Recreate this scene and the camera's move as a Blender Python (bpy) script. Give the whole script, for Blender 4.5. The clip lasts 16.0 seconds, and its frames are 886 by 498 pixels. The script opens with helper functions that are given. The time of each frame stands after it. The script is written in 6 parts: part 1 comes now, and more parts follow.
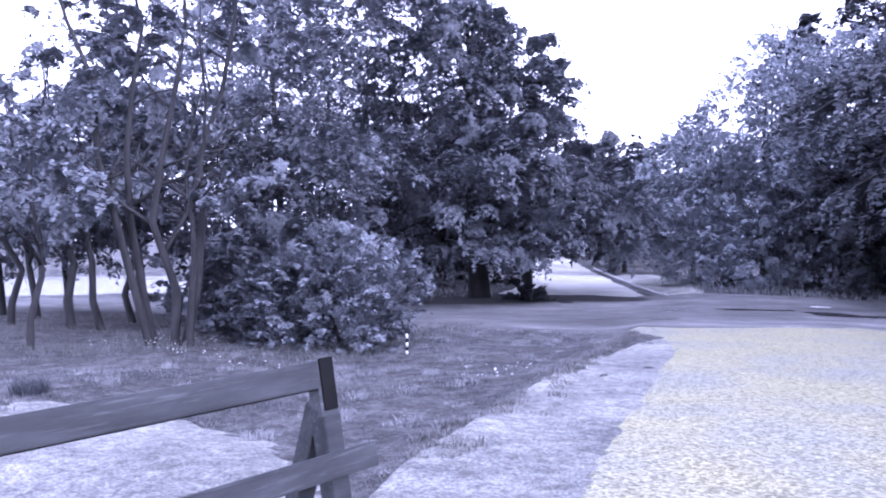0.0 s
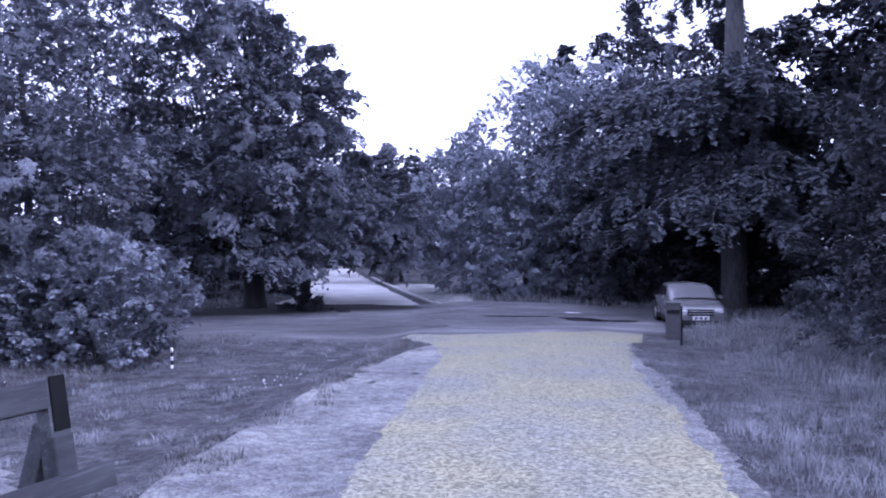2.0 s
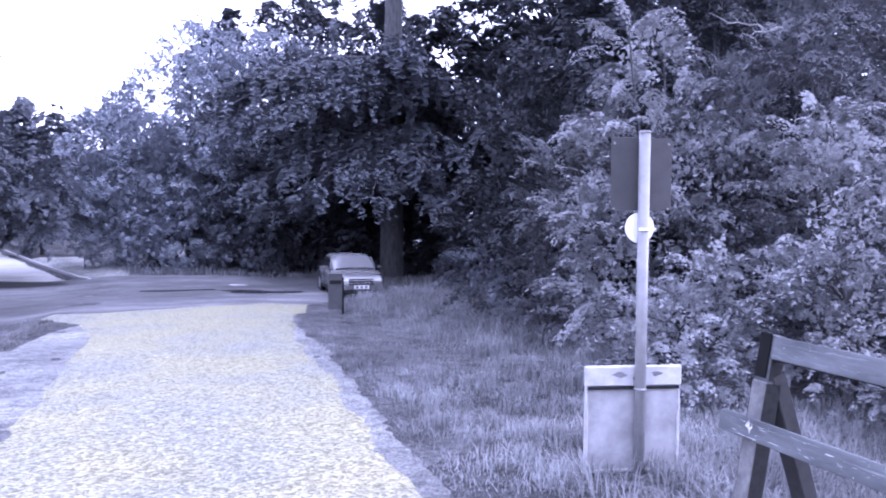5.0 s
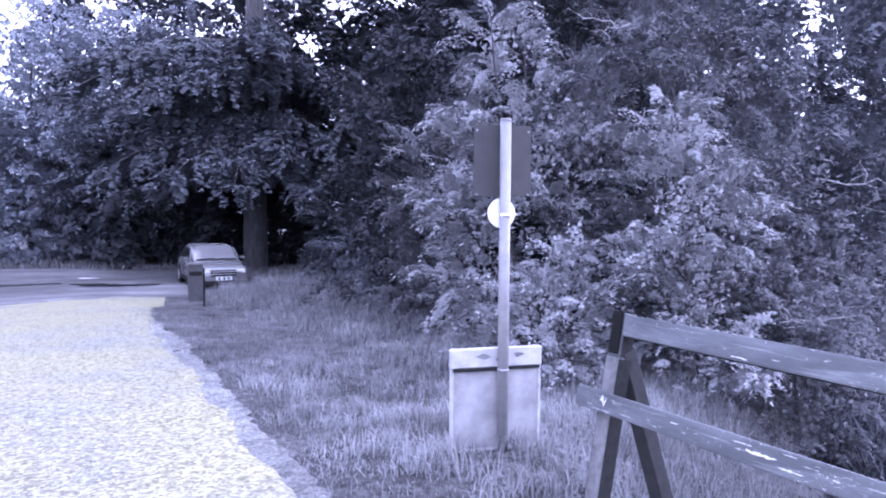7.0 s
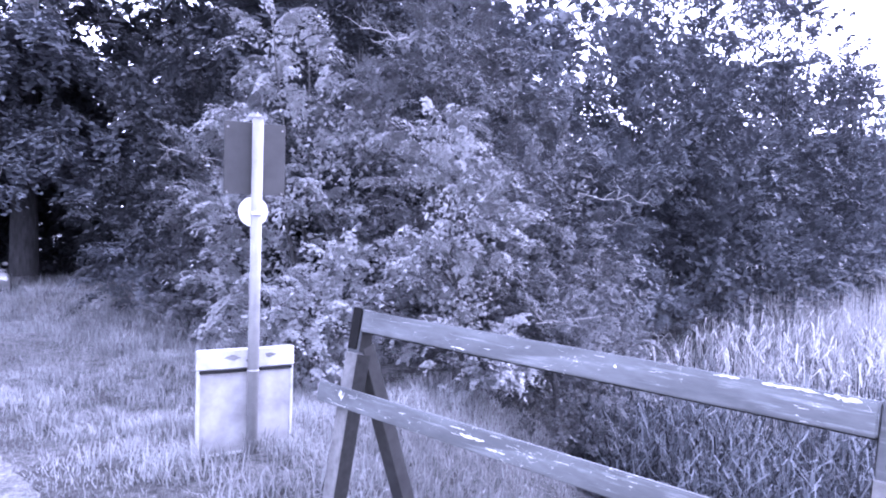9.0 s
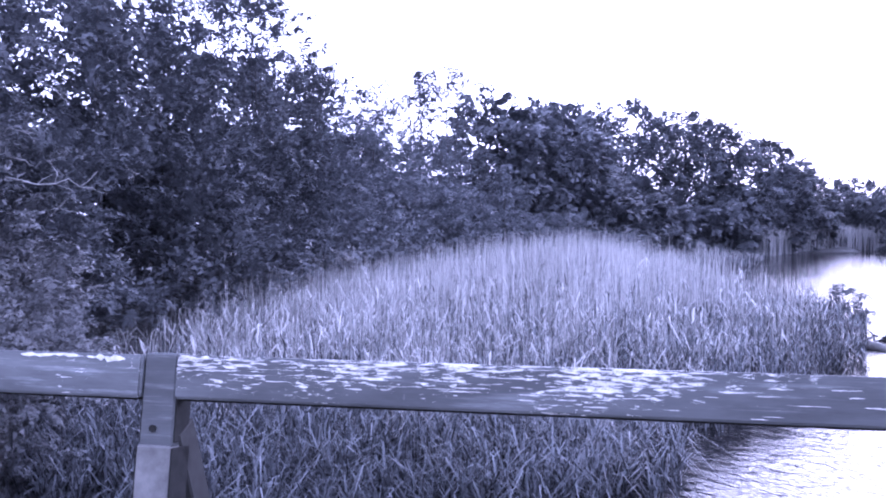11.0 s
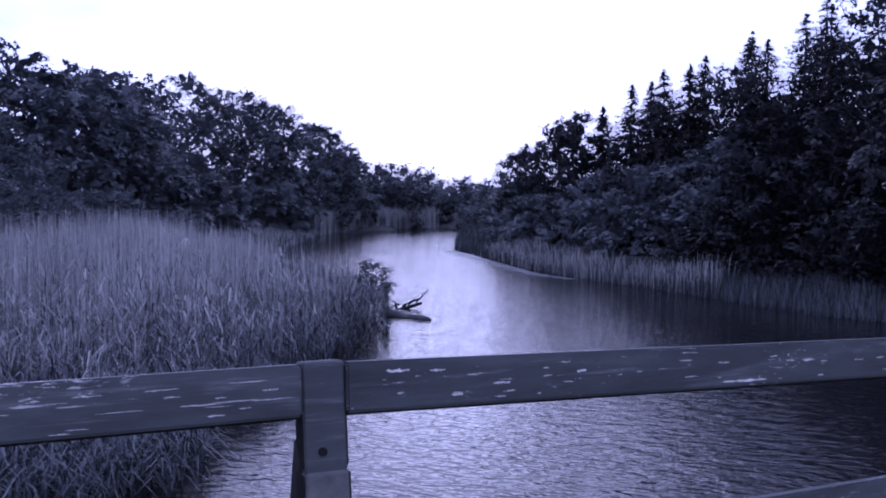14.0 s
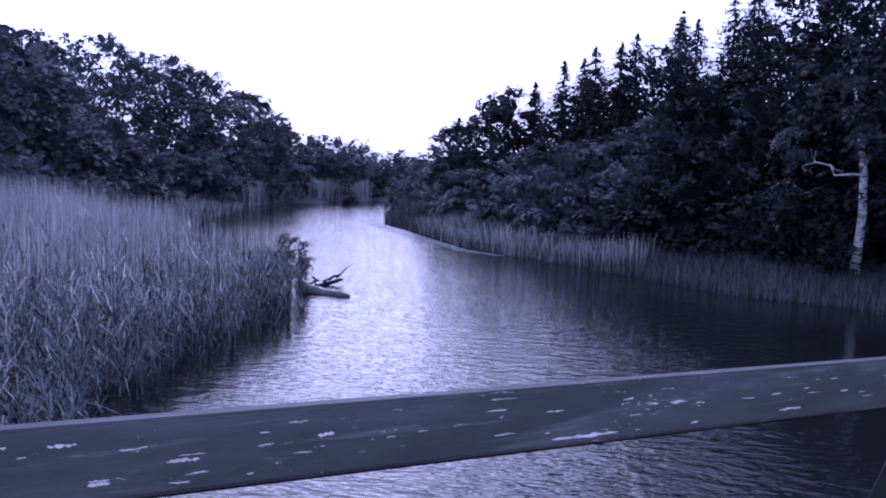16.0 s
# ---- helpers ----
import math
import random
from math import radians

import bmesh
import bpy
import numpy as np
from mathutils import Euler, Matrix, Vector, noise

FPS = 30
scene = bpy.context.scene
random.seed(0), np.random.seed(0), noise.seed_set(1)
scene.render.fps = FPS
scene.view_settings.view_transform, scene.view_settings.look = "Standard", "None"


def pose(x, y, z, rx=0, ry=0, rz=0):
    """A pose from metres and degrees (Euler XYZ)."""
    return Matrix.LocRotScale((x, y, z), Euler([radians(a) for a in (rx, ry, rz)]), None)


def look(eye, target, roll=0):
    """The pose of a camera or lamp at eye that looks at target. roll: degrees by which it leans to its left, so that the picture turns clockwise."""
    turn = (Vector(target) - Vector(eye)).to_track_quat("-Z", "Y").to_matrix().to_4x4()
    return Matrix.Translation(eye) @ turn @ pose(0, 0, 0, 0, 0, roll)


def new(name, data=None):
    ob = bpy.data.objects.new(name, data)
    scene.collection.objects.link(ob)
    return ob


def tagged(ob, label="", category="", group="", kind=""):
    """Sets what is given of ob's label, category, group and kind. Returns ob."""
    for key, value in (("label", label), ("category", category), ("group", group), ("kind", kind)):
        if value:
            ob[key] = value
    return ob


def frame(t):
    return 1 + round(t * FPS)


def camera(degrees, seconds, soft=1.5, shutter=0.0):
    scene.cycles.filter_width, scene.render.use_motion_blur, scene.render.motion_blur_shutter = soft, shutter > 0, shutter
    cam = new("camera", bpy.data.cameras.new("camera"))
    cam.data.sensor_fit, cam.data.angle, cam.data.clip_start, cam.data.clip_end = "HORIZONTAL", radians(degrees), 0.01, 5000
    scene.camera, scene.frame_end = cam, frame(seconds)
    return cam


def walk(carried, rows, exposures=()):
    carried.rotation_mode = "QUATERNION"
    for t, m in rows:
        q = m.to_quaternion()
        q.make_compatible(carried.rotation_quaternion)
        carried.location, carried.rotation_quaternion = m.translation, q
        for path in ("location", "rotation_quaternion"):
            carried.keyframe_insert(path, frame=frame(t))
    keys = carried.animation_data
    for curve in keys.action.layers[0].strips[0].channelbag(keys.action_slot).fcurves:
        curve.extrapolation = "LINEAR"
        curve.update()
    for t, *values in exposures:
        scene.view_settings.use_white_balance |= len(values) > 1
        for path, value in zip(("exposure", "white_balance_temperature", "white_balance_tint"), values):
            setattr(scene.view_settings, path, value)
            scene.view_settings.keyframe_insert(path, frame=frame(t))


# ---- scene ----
cam = camera(59.7, 16.0, soft=2.0)
PATH = [
    (0, (0.73, -0.7, 1.694), (0.019, 1.169, 1.656), -0.9),
    (0.5, (0.796, -0.73, 1.702), (0.27, 1.199, 1.66), -0.9),
    (1, (0.854, -0.754, 1.703), (0.501, 1.214, 1.654), -1.3),
    (1.5, (0.887, -0.77, 1.708), (0.649, 1.215, 1.681), -1.1),
    (2, (0.921, -0.808, 1.714), (0.757, 1.186, 1.694), -0.3),
    (2.5, (1.029, -0.963, 1.756), (1.015, 1.037, 1.712), -0.3),
    (3, (0.924, -0.939, 1.773), (1.083, 1.055, 1.738), -0.6),
    (3.5, (0.961, -0.884, 1.778), (1.236, 1.096, 1.73), -0.9),
    (4, (1.002, -0.86, 1.783), (1.457, 1.086, 1.718), -0.3),
    (6.5, (1.02, -0.864, 1.754), (1.863, 0.944, 1.619), 0.3),
    (7, (1.026, -0.863, 1.749), (2.006, 0.876, 1.627), 0.4),
    (7.5, (1.019, -0.884, 1.743), (2.19, 0.734, 1.627), 0.8),
    (8, (1.022, -0.907, 1.754), (2.281, 0.644, 1.653), 1.6),
    (10.5, (1.941, -1.514, 1.511), (3.768, -0.701, 1.455), -0.3),
    (11, (2.039, -1.549, 1.505), (4.003, -1.179, 1.432), -0.2),
    (11.5, (2.125, -1.542, 1.515), (4.114, -1.335, 1.461), 0.0),
    (12, (2.18, -1.537, 1.531), (4.179, -1.469, 1.531), -1.0),
    (12.5, (2.235, -1.619, 1.517), (4.216, -1.879, 1.445), -1.9),
    (13, (2.228, -1.759, 1.527), (4.201, -2.083, 1.476), -1.3),
    (13.5, (2.156, -1.96, 1.544), (4.099, -2.433, 1.503), 1.1),
    (14, (2.244, -2.121, 1.511), (4.108, -2.835, 1.388), 0.5),
    (14.5, (2.449, -2.24, 1.528), (4.276, -3.051, 1.462), -1.6),
    (15, (2.618, -2.387, 1.506), (4.437, -3.191, 1.293), -1.9),
    (15.5, (2.705, -2.622, 1.52), (4.539, -3.4, 1.338), 1.8),
    (16, (2.75, -2.792, 1.512), (4.544, -3.657, 1.325), 1.7),
]
EXPOSURES = [(t, stops, kelvin, tint) for t, stops, kelvin, tint in ((0.0, 0.85, 4950, 42), (1.5, 0.54, 4900, 42), (2.0, 0.19, 4800, 42), (2.5, 0.24, 4780, 42), (3.5, 0.40, 4830, 42), (4.2, 0.78, 4900, 42), (6.5, 1.03, 4900, 42), (7.0, 1.03, 4900, 42), (7.5, 1.4, 4950, 42), (8.2, 1.55, 4950, 42), (10.5, 1.25, 4900, 44), (11.0, 0.68, 4750, 46), (11.5, -0.2, 4650, 47), (12.5, -1.04, 4600, 46), (14.0, -1.18, 4600, 46), (15.0, -1.18, 4600, 46), (16.0, -0.88, 4600, 46))]
walk(cam, [(t, look(eye, target, roll)) for t, eye, target, roll in PATH], EXPOSURES)

# ---- world, sun, exposure ----
SUN_AZ, SUN_EL = radians(109.0), radians(21.0)   # azimuth clockwise from +y
world = bpy.data.worlds.new("overcast")
scene.world = world
world.use_nodes = True
wn, wl = world.node_tree.nodes, world.node_tree.links
wn.clear()
w_out, w_bg = wn.new("ShaderNodeOutputWorld"), wn.new("ShaderNodeBackground")
w_sky = wn.new("ShaderNodeTexSky")
w_sky.sky_type, w_sky.sun_disc = "NISHITA", False
w_sky.sun_elevation, w_sky.sun_rotation = SUN_EL, SUN_AZ
w_sky.air_density, w_sky.dust_density = 1.0, 4.0
w_co, w_map = wn.new("ShaderNodeTexCoord"), wn.new("ShaderNodeMapping")
w_map.inputs["Scale"].default_value = (1.6, 1.6, 5.0)
w_cl = wn.new("ShaderNodeTexNoise")
w_cl.inputs["Scale"].default_value, w_cl.inputs["Detail"].default_value = 2.2, 6.0
w_ramp = wn.new("ShaderNodeMapRange")
w_ramp.inputs["From Min"].default_value, w_ramp.inputs["From Max"].default_value = 0.36, 0.66
w_ramp.inputs["To Min"].default_value, w_ramp.inputs["To Max"].default_value = 14.5, 25.0
w_mix = wn.new("ShaderNodeMix")
w_mix.data_type = "RGBA"
w_mix.inputs[0].default_value = 0.85
w_comb = wn.new("ShaderNodeCombineColor")
wl.new(w_co.outputs["Generated"], w_map.inputs["Vector"])
wl.new(w_map.outputs["Vector"], w_cl.inputs["Vector"])
wl.new(w_cl.outputs["Fac"], w_ramp.inputs["Value"])
for chan in ("Red", "Green", "Blue"):
    wl.new(w_ramp.outputs["Result"], w_comb.inputs[chan])
wl.new(w_sky.outputs["Color"], w_mix.inputs["A"])
wl.new(w_comb.outputs["Color"], w_mix.inputs["B"])
# the cloud is brightest round the hidden sun
w_dot, w_glow = wn.new("ShaderNodeVectorMath"), wn.new("ShaderNodeMapRange")
w_dot.operation = "DOT_PRODUCT"
w_dot.inputs[1].default_value = (math.sin(SUN_AZ) * math.cos(SUN_EL), math.cos(SUN_AZ) * math.cos(SUN_EL), math.sin(SUN_EL))
wl.new(w_co.outputs["Generated"], w_dot.inputs[0])
w_glow.inputs["From Min"].default_value, w_glow.inputs["From Max"].default_value = 0.35, 1.0
w_glow.inputs["To Min"].default_value, w_glow.inputs["To Max"].default_value = 1.0, 1.35
wl.new(w_dot.outputs["Value"], w_glow.inputs["Value"])
w_vm = wn.new("ShaderNodeVectorMath")
w_vm.operation = "SCALE"
wl.new(w_mix.outputs["Result"], w_vm.inputs[0])
wl.new(w_glow.outputs["Result"], w_vm.inputs["Scale"])
wl.new(w_vm.outputs["Vector"], w_bg.inputs["Color"])
w_bg.inputs["Strength"].default_value = 0.1
wl.new(w_bg.outputs["Background"], w_out.inputs["Surface"])

sun = new("sun", bpy.data.lights.new("sun", "SUN"))
sun.data.energy, sun.data.angle, sun.data.color = 1.3, radians(40), (1.0, 0.96, 0.9)
to_sun = Vector((math.sin(SUN_AZ) * math.cos(SUN_EL), math.cos(SUN_AZ) * math.cos(SUN_EL), math.sin(SUN_EL)))
sun.matrix_world = look(to_sun * 60, (0, 0, 0))

# ---- materials ----


class Nodes:
    """A small helper round one material's node tree."""

    def __init__(self, name, rough=0.7, metal=0.0):
        self.mat = bpy.data.materials.new(name)
        self.mat.use_nodes = True
        self.t = self.mat.node_tree
        self.b = self.t.nodes["Principled BSDF"]
        self.b.inputs["Roughness"].default_value = rough
        self.b.inputs["Metallic"].default_value = metal
        self.co = None

    def n(self, kind, **props):
        node = self.t.nodes.new("ShaderNode" + kind)
        for key, value in props.items():
            node.inputs[key.replace("_", " ")].default_value = value
        return node

    def link(self, a, b):
        self.t.links.new(a, b)

    def coord(self, scale=(1, 1, 1), kind="Object"):
        c, m = self.n("TexCoord"), self.n("Mapping")
        m.inputs["Scale"].default_value = scale
        self.link(c.outputs[kind], m.inputs["Vector"])
        return m.outputs["Vector"]

    def noise(self, scale, detail=4.0, rough=0.55, vec=None):
        x = self.n("TexNoise", Scale=scale, Detail=detail, Roughness=rough)
        self.link(vec if vec is not None else self.coord(), x.inputs["Vector"])
        return x.outputs["Fac"]

    def ramp(self, fac, stops):
        r = self.n("ValToRGB")
        e = r.color_ramp.elements
        while len(e) < len(stops):
            e.new(0.5)
        for el, (p, c) in zip(e, stops):
            el.position, el.color = p, (*c, 1)
        self.link(fac, r.inputs["Fac"])
        return r.outputs["Color"]

    def mix(self, fac, a, b, mode="MIX"):
        m = self.n("Mix")
        m.data_type, m.blend_type = "RGBA", mode
        for key, v in (("Factor", fac), ("A", a), ("B", b)):
            sock = [s for s in m.inputs if s.name == key and s.enabled][0]
            if isinstance(v, (int, float)):
                sock.default_value = v
            elif isinstance(v, tuple):
                sock.default_value = (*v, 1)
            else:
                self.link(v, sock)
        return [s for s in m.outputs if s.enabled][0]

    def math(self, op, a, b=0.0):
        m = self.n("Math")
        m.operation = op
        for k, v in enumerate((a, b)):
            if isinstance(v, (int, float)):
                m.inputs[k].default_value = v
            else:
                self.link(v, m.inputs[k])
        return m.outputs[0]

    def bump(self, height, strength=0.3, distance=0.02):
        b = self.n("Bump", Strength=strength, Distance=distance)
        self.link(height, b.inputs["Height"])
        self.link(b.outputs["Normal"], self.b.inputs["Normal"])

    def color(self, c):
        if isinstance(c, tuple):
            self.b.inputs["Base Color"].default_value = (*c, 1)
        else:
            self.link(c, self.b.inputs["Base Color"])


def leaf_material(name, dark, light, rough=0.5, through_light=0.17, patch=0.25, low=0.6, tint=(0.93, 1.0, 1.10), vary=0.45):
    m = Nodes(name, rough)
    dark, light = [tuple(v * k for v, k in zip(col, tint)) for col in (dark, light)]
    g = m.n("NewGeometry")
    mid = tuple((a + b) / 2 for a, b in zip(dark, light))
    own = m.ramp(g.outputs["Random Per Island"], [(0.0, tuple(v * (1 - vary) + d * vary for v, d in zip(mid, dark))), (0.5, mid), (1.0, tuple(v * (1 - vary) + d * vary for v, d in zip(mid, light)))])
    big = m.ramp(m.noise(patch, 2.0, vec=m.coord(kind="Object")), [(0.3, (low, low, low)), (0.7, (1.0, 1.0, 1.0))])
    col = m.mix(1.0, own, big, "MULTIPLY")
    m.color(col)
    m.b.inputs["Specular IOR Level"].default_value = 0.15
    tr, mx = m.n("BsdfTranslucent"), m.n("MixShader", Fac=through_light)
    m.link(col, tr.inputs["Color"])
    m.link(m.b.outputs["BSDF"], mx.inputs[1])
    m.link(tr.outputs["BSDF"], mx.inputs[2])
    m.link(mx.outputs["Shader"], m.t.nodes["Material Output"].inputs["Surface"])
    return m.mat


def grey(v, warm=0.0):
    return (v * (1 + warm), v, v * (1 - warm))


M_WILLOWPALE = leaf_material("pale_willow_leaf", grey(0.24), grey(0.56), 0.5)
# darker copy of the hawthorn leaf, with the thicket's shade in its colour
M_SHADE = leaf_material("shaded_hawthorn_leaf", grey(0.06), grey(0.27), tint=(0.97, 1.0, 1.05))
M_CHESTNUT = leaf_material("chestnut_leaf", grey(0.04), grey(0.33))
M_BUSH = leaf_material("shrub_leaf", grey(0.08), grey(0.44), 0.5, vary=0.6)
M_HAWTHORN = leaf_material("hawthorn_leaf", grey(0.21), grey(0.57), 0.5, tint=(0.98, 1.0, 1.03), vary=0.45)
M_WILLOW = leaf_material("willow_leaf", grey(0.055), grey(0.20), vary=0.3)
M_MAPLE = leaf_material("maple_leaf", grey(0.11), grey(0.42))
# near-black leaf: the deep shade inside the wood is painted into it
M_WOODSHADE = leaf_material("deep_shade_leaf", grey(0.012), grey(0.1), 0.6, 0.15)
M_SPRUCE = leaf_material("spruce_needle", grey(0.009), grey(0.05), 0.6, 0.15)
# leaf made paler so that distance haze sits in its colour
M_PALEFAR = leaf_material("painted_haze_leaf", grey(0.06), grey(0.17), 0.6)
M_BANKREED = leaf_material("bank_sedge", grey(0.045), grey(0.17), 0.5, 0.3, 0.3)
M_BANKBUSH = leaf_material("bank_willow_leaf", grey(0.10), grey(0.30), 0.5, vary=0.3)
M_SALLOW = leaf_material("sallow_leaf", grey(0.12), grey(0.34), 0.5, vary=0.3)
M_FIR = leaf_material("old_fir_needle", grey(0.04), grey(0.24), 0.6, 0.10, vary=0.3)
M_ALDER = leaf_material("alder_leaf", grey(0.06), grey(0.25), 0.5, vary=0.3)
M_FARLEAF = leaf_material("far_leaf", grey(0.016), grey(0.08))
M_GRASS = leaf_material("grass_blade", grey(0.17), grey(0.58), 0.5, 0.35, 1.1, 0.4, tint=(0.98, 1.0, 1.02))
M_ROUGHWEED = leaf_material("rough_weed", grey(0.05), grey(0.2), 0.6, 0.2, 1.3)
M_DRYGRASS = leaf_material("dry_grass_blade", grey(0.13), grey(0.36), 0.6, 0.3, 1.3, 0.5, tint=(1.0, 1.0, 0.97))
M_REED = leaf_material("reed_leaf", grey(0.012), grey(0.25), 0.5, 0.2, 0.3, vary=1.0)
M_DRYREED = leaf_material("dry_reed_stem", grey(0.15), grey(0.90), 0.6, 0.2, 0.3, tint=(1.0, 1.0, 1.0))


def bark_material(name, a, b, scale=6.0):
    m = Nodes(name, 0.9)
    v = m.coord((1, 1, 0.22))
    f = m.noise(scale, 6.0, 0.6, v)
    m.color(m.ramp(f, [(0.3, a), (0.7, b)]))
    m.bump(m.noise(scale * 3, 5.0, 0.65, v), 0.7, 0.03)
    return m.mat


M_BARK = bark_material("bark_grey", grey(0.035), grey(0.095))
M_BARK_DARK = bark_material("bark_dark", grey(0.015), grey(0.045))
M_BARK_MAPLE = bark_material("bark_maple", grey(0.008), grey(0.045), 4.0)
M_BARK_SPRUCE = bark_material("bark_spruce", grey(0.03), grey(0.10), 9.0)


def birch_material():
    m = Nodes("bark_birch", 0.7)
    f = m.noise(5.0, 4.0, 0.6, m.coord((1, 1, 3.0)))
    m.color(m.ramp(f, [(0.36, grey(0.12)), (0.46, grey(0.6)), (0.7, grey(0.8))]))
    m.bump(f, 0.3)
    return m.mat


M_BIRCH = birch_material()


def gravel_material():
    m = Nodes("gravel", 0.95)
    vor = m.n("TexVoronoi", Scale=38.0)
    m.link(m.coord(), vor.inputs["Vector"])
    sep = m.n("SeparateColor")
    m.link(vor.outputs["Color"], sep.inputs["Color"])
    stones = m.ramp(sep.outputs[0], [(0.0, (0.148, 0.145, 0.100)), (0.5, (0.290, 0.284, 0.198)), (1.0, (0.455, 0.447, 0.312))])
    wide = m.ramp(m.noise(0.55, 5.0, 0.6), [(0.36, (0.84, 0.87, 0.98)), (0.58, (1.02, 1.0, 0.86))])
    fine = m.ramp(m.noise(13.0, 6.0, 0.75), [(0.32, (0.62, 0.62, 0.64)), (0.66, (1.0, 1.0, 1.0))])
    m.color(m.mix(1.0, m.mix(1.0, stones, wide, "MULTIPLY"), fine, "MULTIPLY"))
    m.bump(m.math("ADD", vor.outputs["Distance"], m.noise(60.0, 3.0)), 0.6, 0.012)
    return m.mat


M_GRAVEL = gravel_material()


# pale sand, brightened further to paint in light from the gap overhead
def sand_material():
    m = Nodes("brightened_sand_road", 0.95)
    m.color(m.ramp(m.noise(0.8, 8.0, 0.7, m.coord((0.6, 1.6, 1))), [(0.3, (0.36, 0.36, 0.34)), (0.7, (0.72, 0.71, 0.66))]))
    m.bump(m.noise(30.0, 5.0, 0.7), 0.4, 0.01)
    return m.mat


M_SAND = sand_material()


def road_material():
    m = Nodes("road_dirt", 0.9)
    f = m.noise(0.40, 7.0, 0.66, m.coord((0.55, 1.1, 1)))
    c = m.ramp(f, [(0.34, grey(0.075)), (0.5, grey(0.145)), (0.68, grey(0.29))])
    c = m.mix(1.0, c, m.ramp(m.noise(2.2, 7.0, 0.72, m.coord((0.7, 1.2, 1))), [(0.36, grey(0.68)), (0.62, grey(1.0))]), "MULTIPLY")
    fine = m.ramp(m.noise(14.0, 6.0, 0.75), [(0.32, (0.6, 0.6, 0.6)), (0.66, (1.0, 1.0, 1.0))])
    c = m.mix(1.0, c, fine, "MULTIPLY")
    m.color(c)
    m.bump(m.noise(30.0, 5.0, 0.7), 0.5, 0.02)
    return m.mat


M_ROAD = road_material()


def ground_material():
    m = Nodes("grass_ground", 0.95)
    c = m.ramp(m.noise(0.5, 6.0, 0.65), [(0.3, grey(0.08)), (0.5, grey(0.14)), (0.7, grey(0.24))])
    c = m.mix(1.0, c, m.ramp(m.noise(2.8, 7.0, 0.72), [(0.40, grey(0.42)), (0.60, grey(1.25))]), "MULTIPLY")
    fine = m.ramp(m.noise(16.0, 9.0, 0.82), [(0.40, grey(0.30)), (0.60, grey(1.15))])
    m.color(m.mix(1.0, c, fine, "MULTIPLY"))
    m.bump(m.noise(12.0, 9.0, 0.8), 1.0, 0.11)
    return m.mat


M_GROUND = ground_material()


def cut_grass_material(name="mown_hay", tone=1.0):
    m = Nodes(name, 0.95)
    c = m.ramp(m.noise(0.9, 6.0, 0.65), [(0.3, (0.34, 0.34, 0.33)), (0.5, (0.56, 0.56, 0.52)), (0.7, (0.82, 0.81, 0.72))])
    c = m.mix(1.0, c, m.ramp(m.noise(6.0, 5.0, 0.7), [(0.36, grey(0.68)), (0.6, grey(1.0))]), "MULTIPLY")
    c = m.mix(1.0, c, (tone, tone, tone), "MULTIPLY")
    fine = m.ramp(m.noise(34.0, 6.0, 0.75), [(0.42, (0.42, 0.44, 0.52)), (0.57, (1.0, 1.0, 0.94))])
    fine = m.mix(1.0, fine, m.ramp(m.noise(9.0, 7.0, 0.75), [(0.38, grey(0.6)), (0.58, grey(1.0))]), "MULTIPLY")
    m.color(m.mix(1.0, c, fine, "MULTIPLY"))
    m.bump(m.noise(14.0, 9.0, 0.8), 1.0, 0.07)
    return m.mat


M_HAY = cut_grass_material()
M_VERGE = cut_grass_material("trodden_verge", 0.92)


def water_material():
    m = Nodes("pond_water", 0.04)
    m.color((0.012, 0.012, 0.013))
    m.b.inputs["IOR"].default_value = 1.33
    m.b.inputs["Specular IOR Level"].default_value = 0.31
    turn = m.n("VectorRotate", Angle=radians(-52.0))
    turn.rotation_type = "Z_AXIS"
    m.link(m.coord(), turn.inputs["Vector"])

    def ripple(scale, along, across, detail):
        sc = m.n("Mapping")
        sc.inputs["Scale"].default_value = (along, across, 1.0)
        m.link(turn.outputs["Vector"], sc.inputs["Vector"])
        return m.noise(scale, detail, 0.55, sc.outputs["Vector"])

    calm = m.math("ADD", m.math("MULTIPLY", m.noise(0.09, 2.0), 1.2), 0.15)
    h = m.math("MULTIPLY", ripple(3.1, 0.6, 1.25, 3.0), calm)
    h = m.math("ADD", h, m.math("MULTIPLY", ripple(8.5, 0.55, 1.2, 2.0), 0.42))
    g = m.n("SeparateXYZ")
    m.link(m.coord(), g.inputs["Vector"])
    off = m.math("ADD", g.outputs["Y"], m.math("MULTIPLY", g.outputs["X"], 0.45))
    lee = m.n("MapRange")
    lee.inputs["From Min"].default_value, lee.inputs["From Max"].default_value = -26.0, -20.0
    lee.inputs["To Min"].default_value, lee.inputs["To Max"].default_value = 0.22, 1.0
    m.link(off, lee.inputs["Value"])
    m.bump(m.math("MULTIPLY", h, lee.outputs["Result"]), 0.46, 0.10)
    return m.mat


M_WATER = water_material()


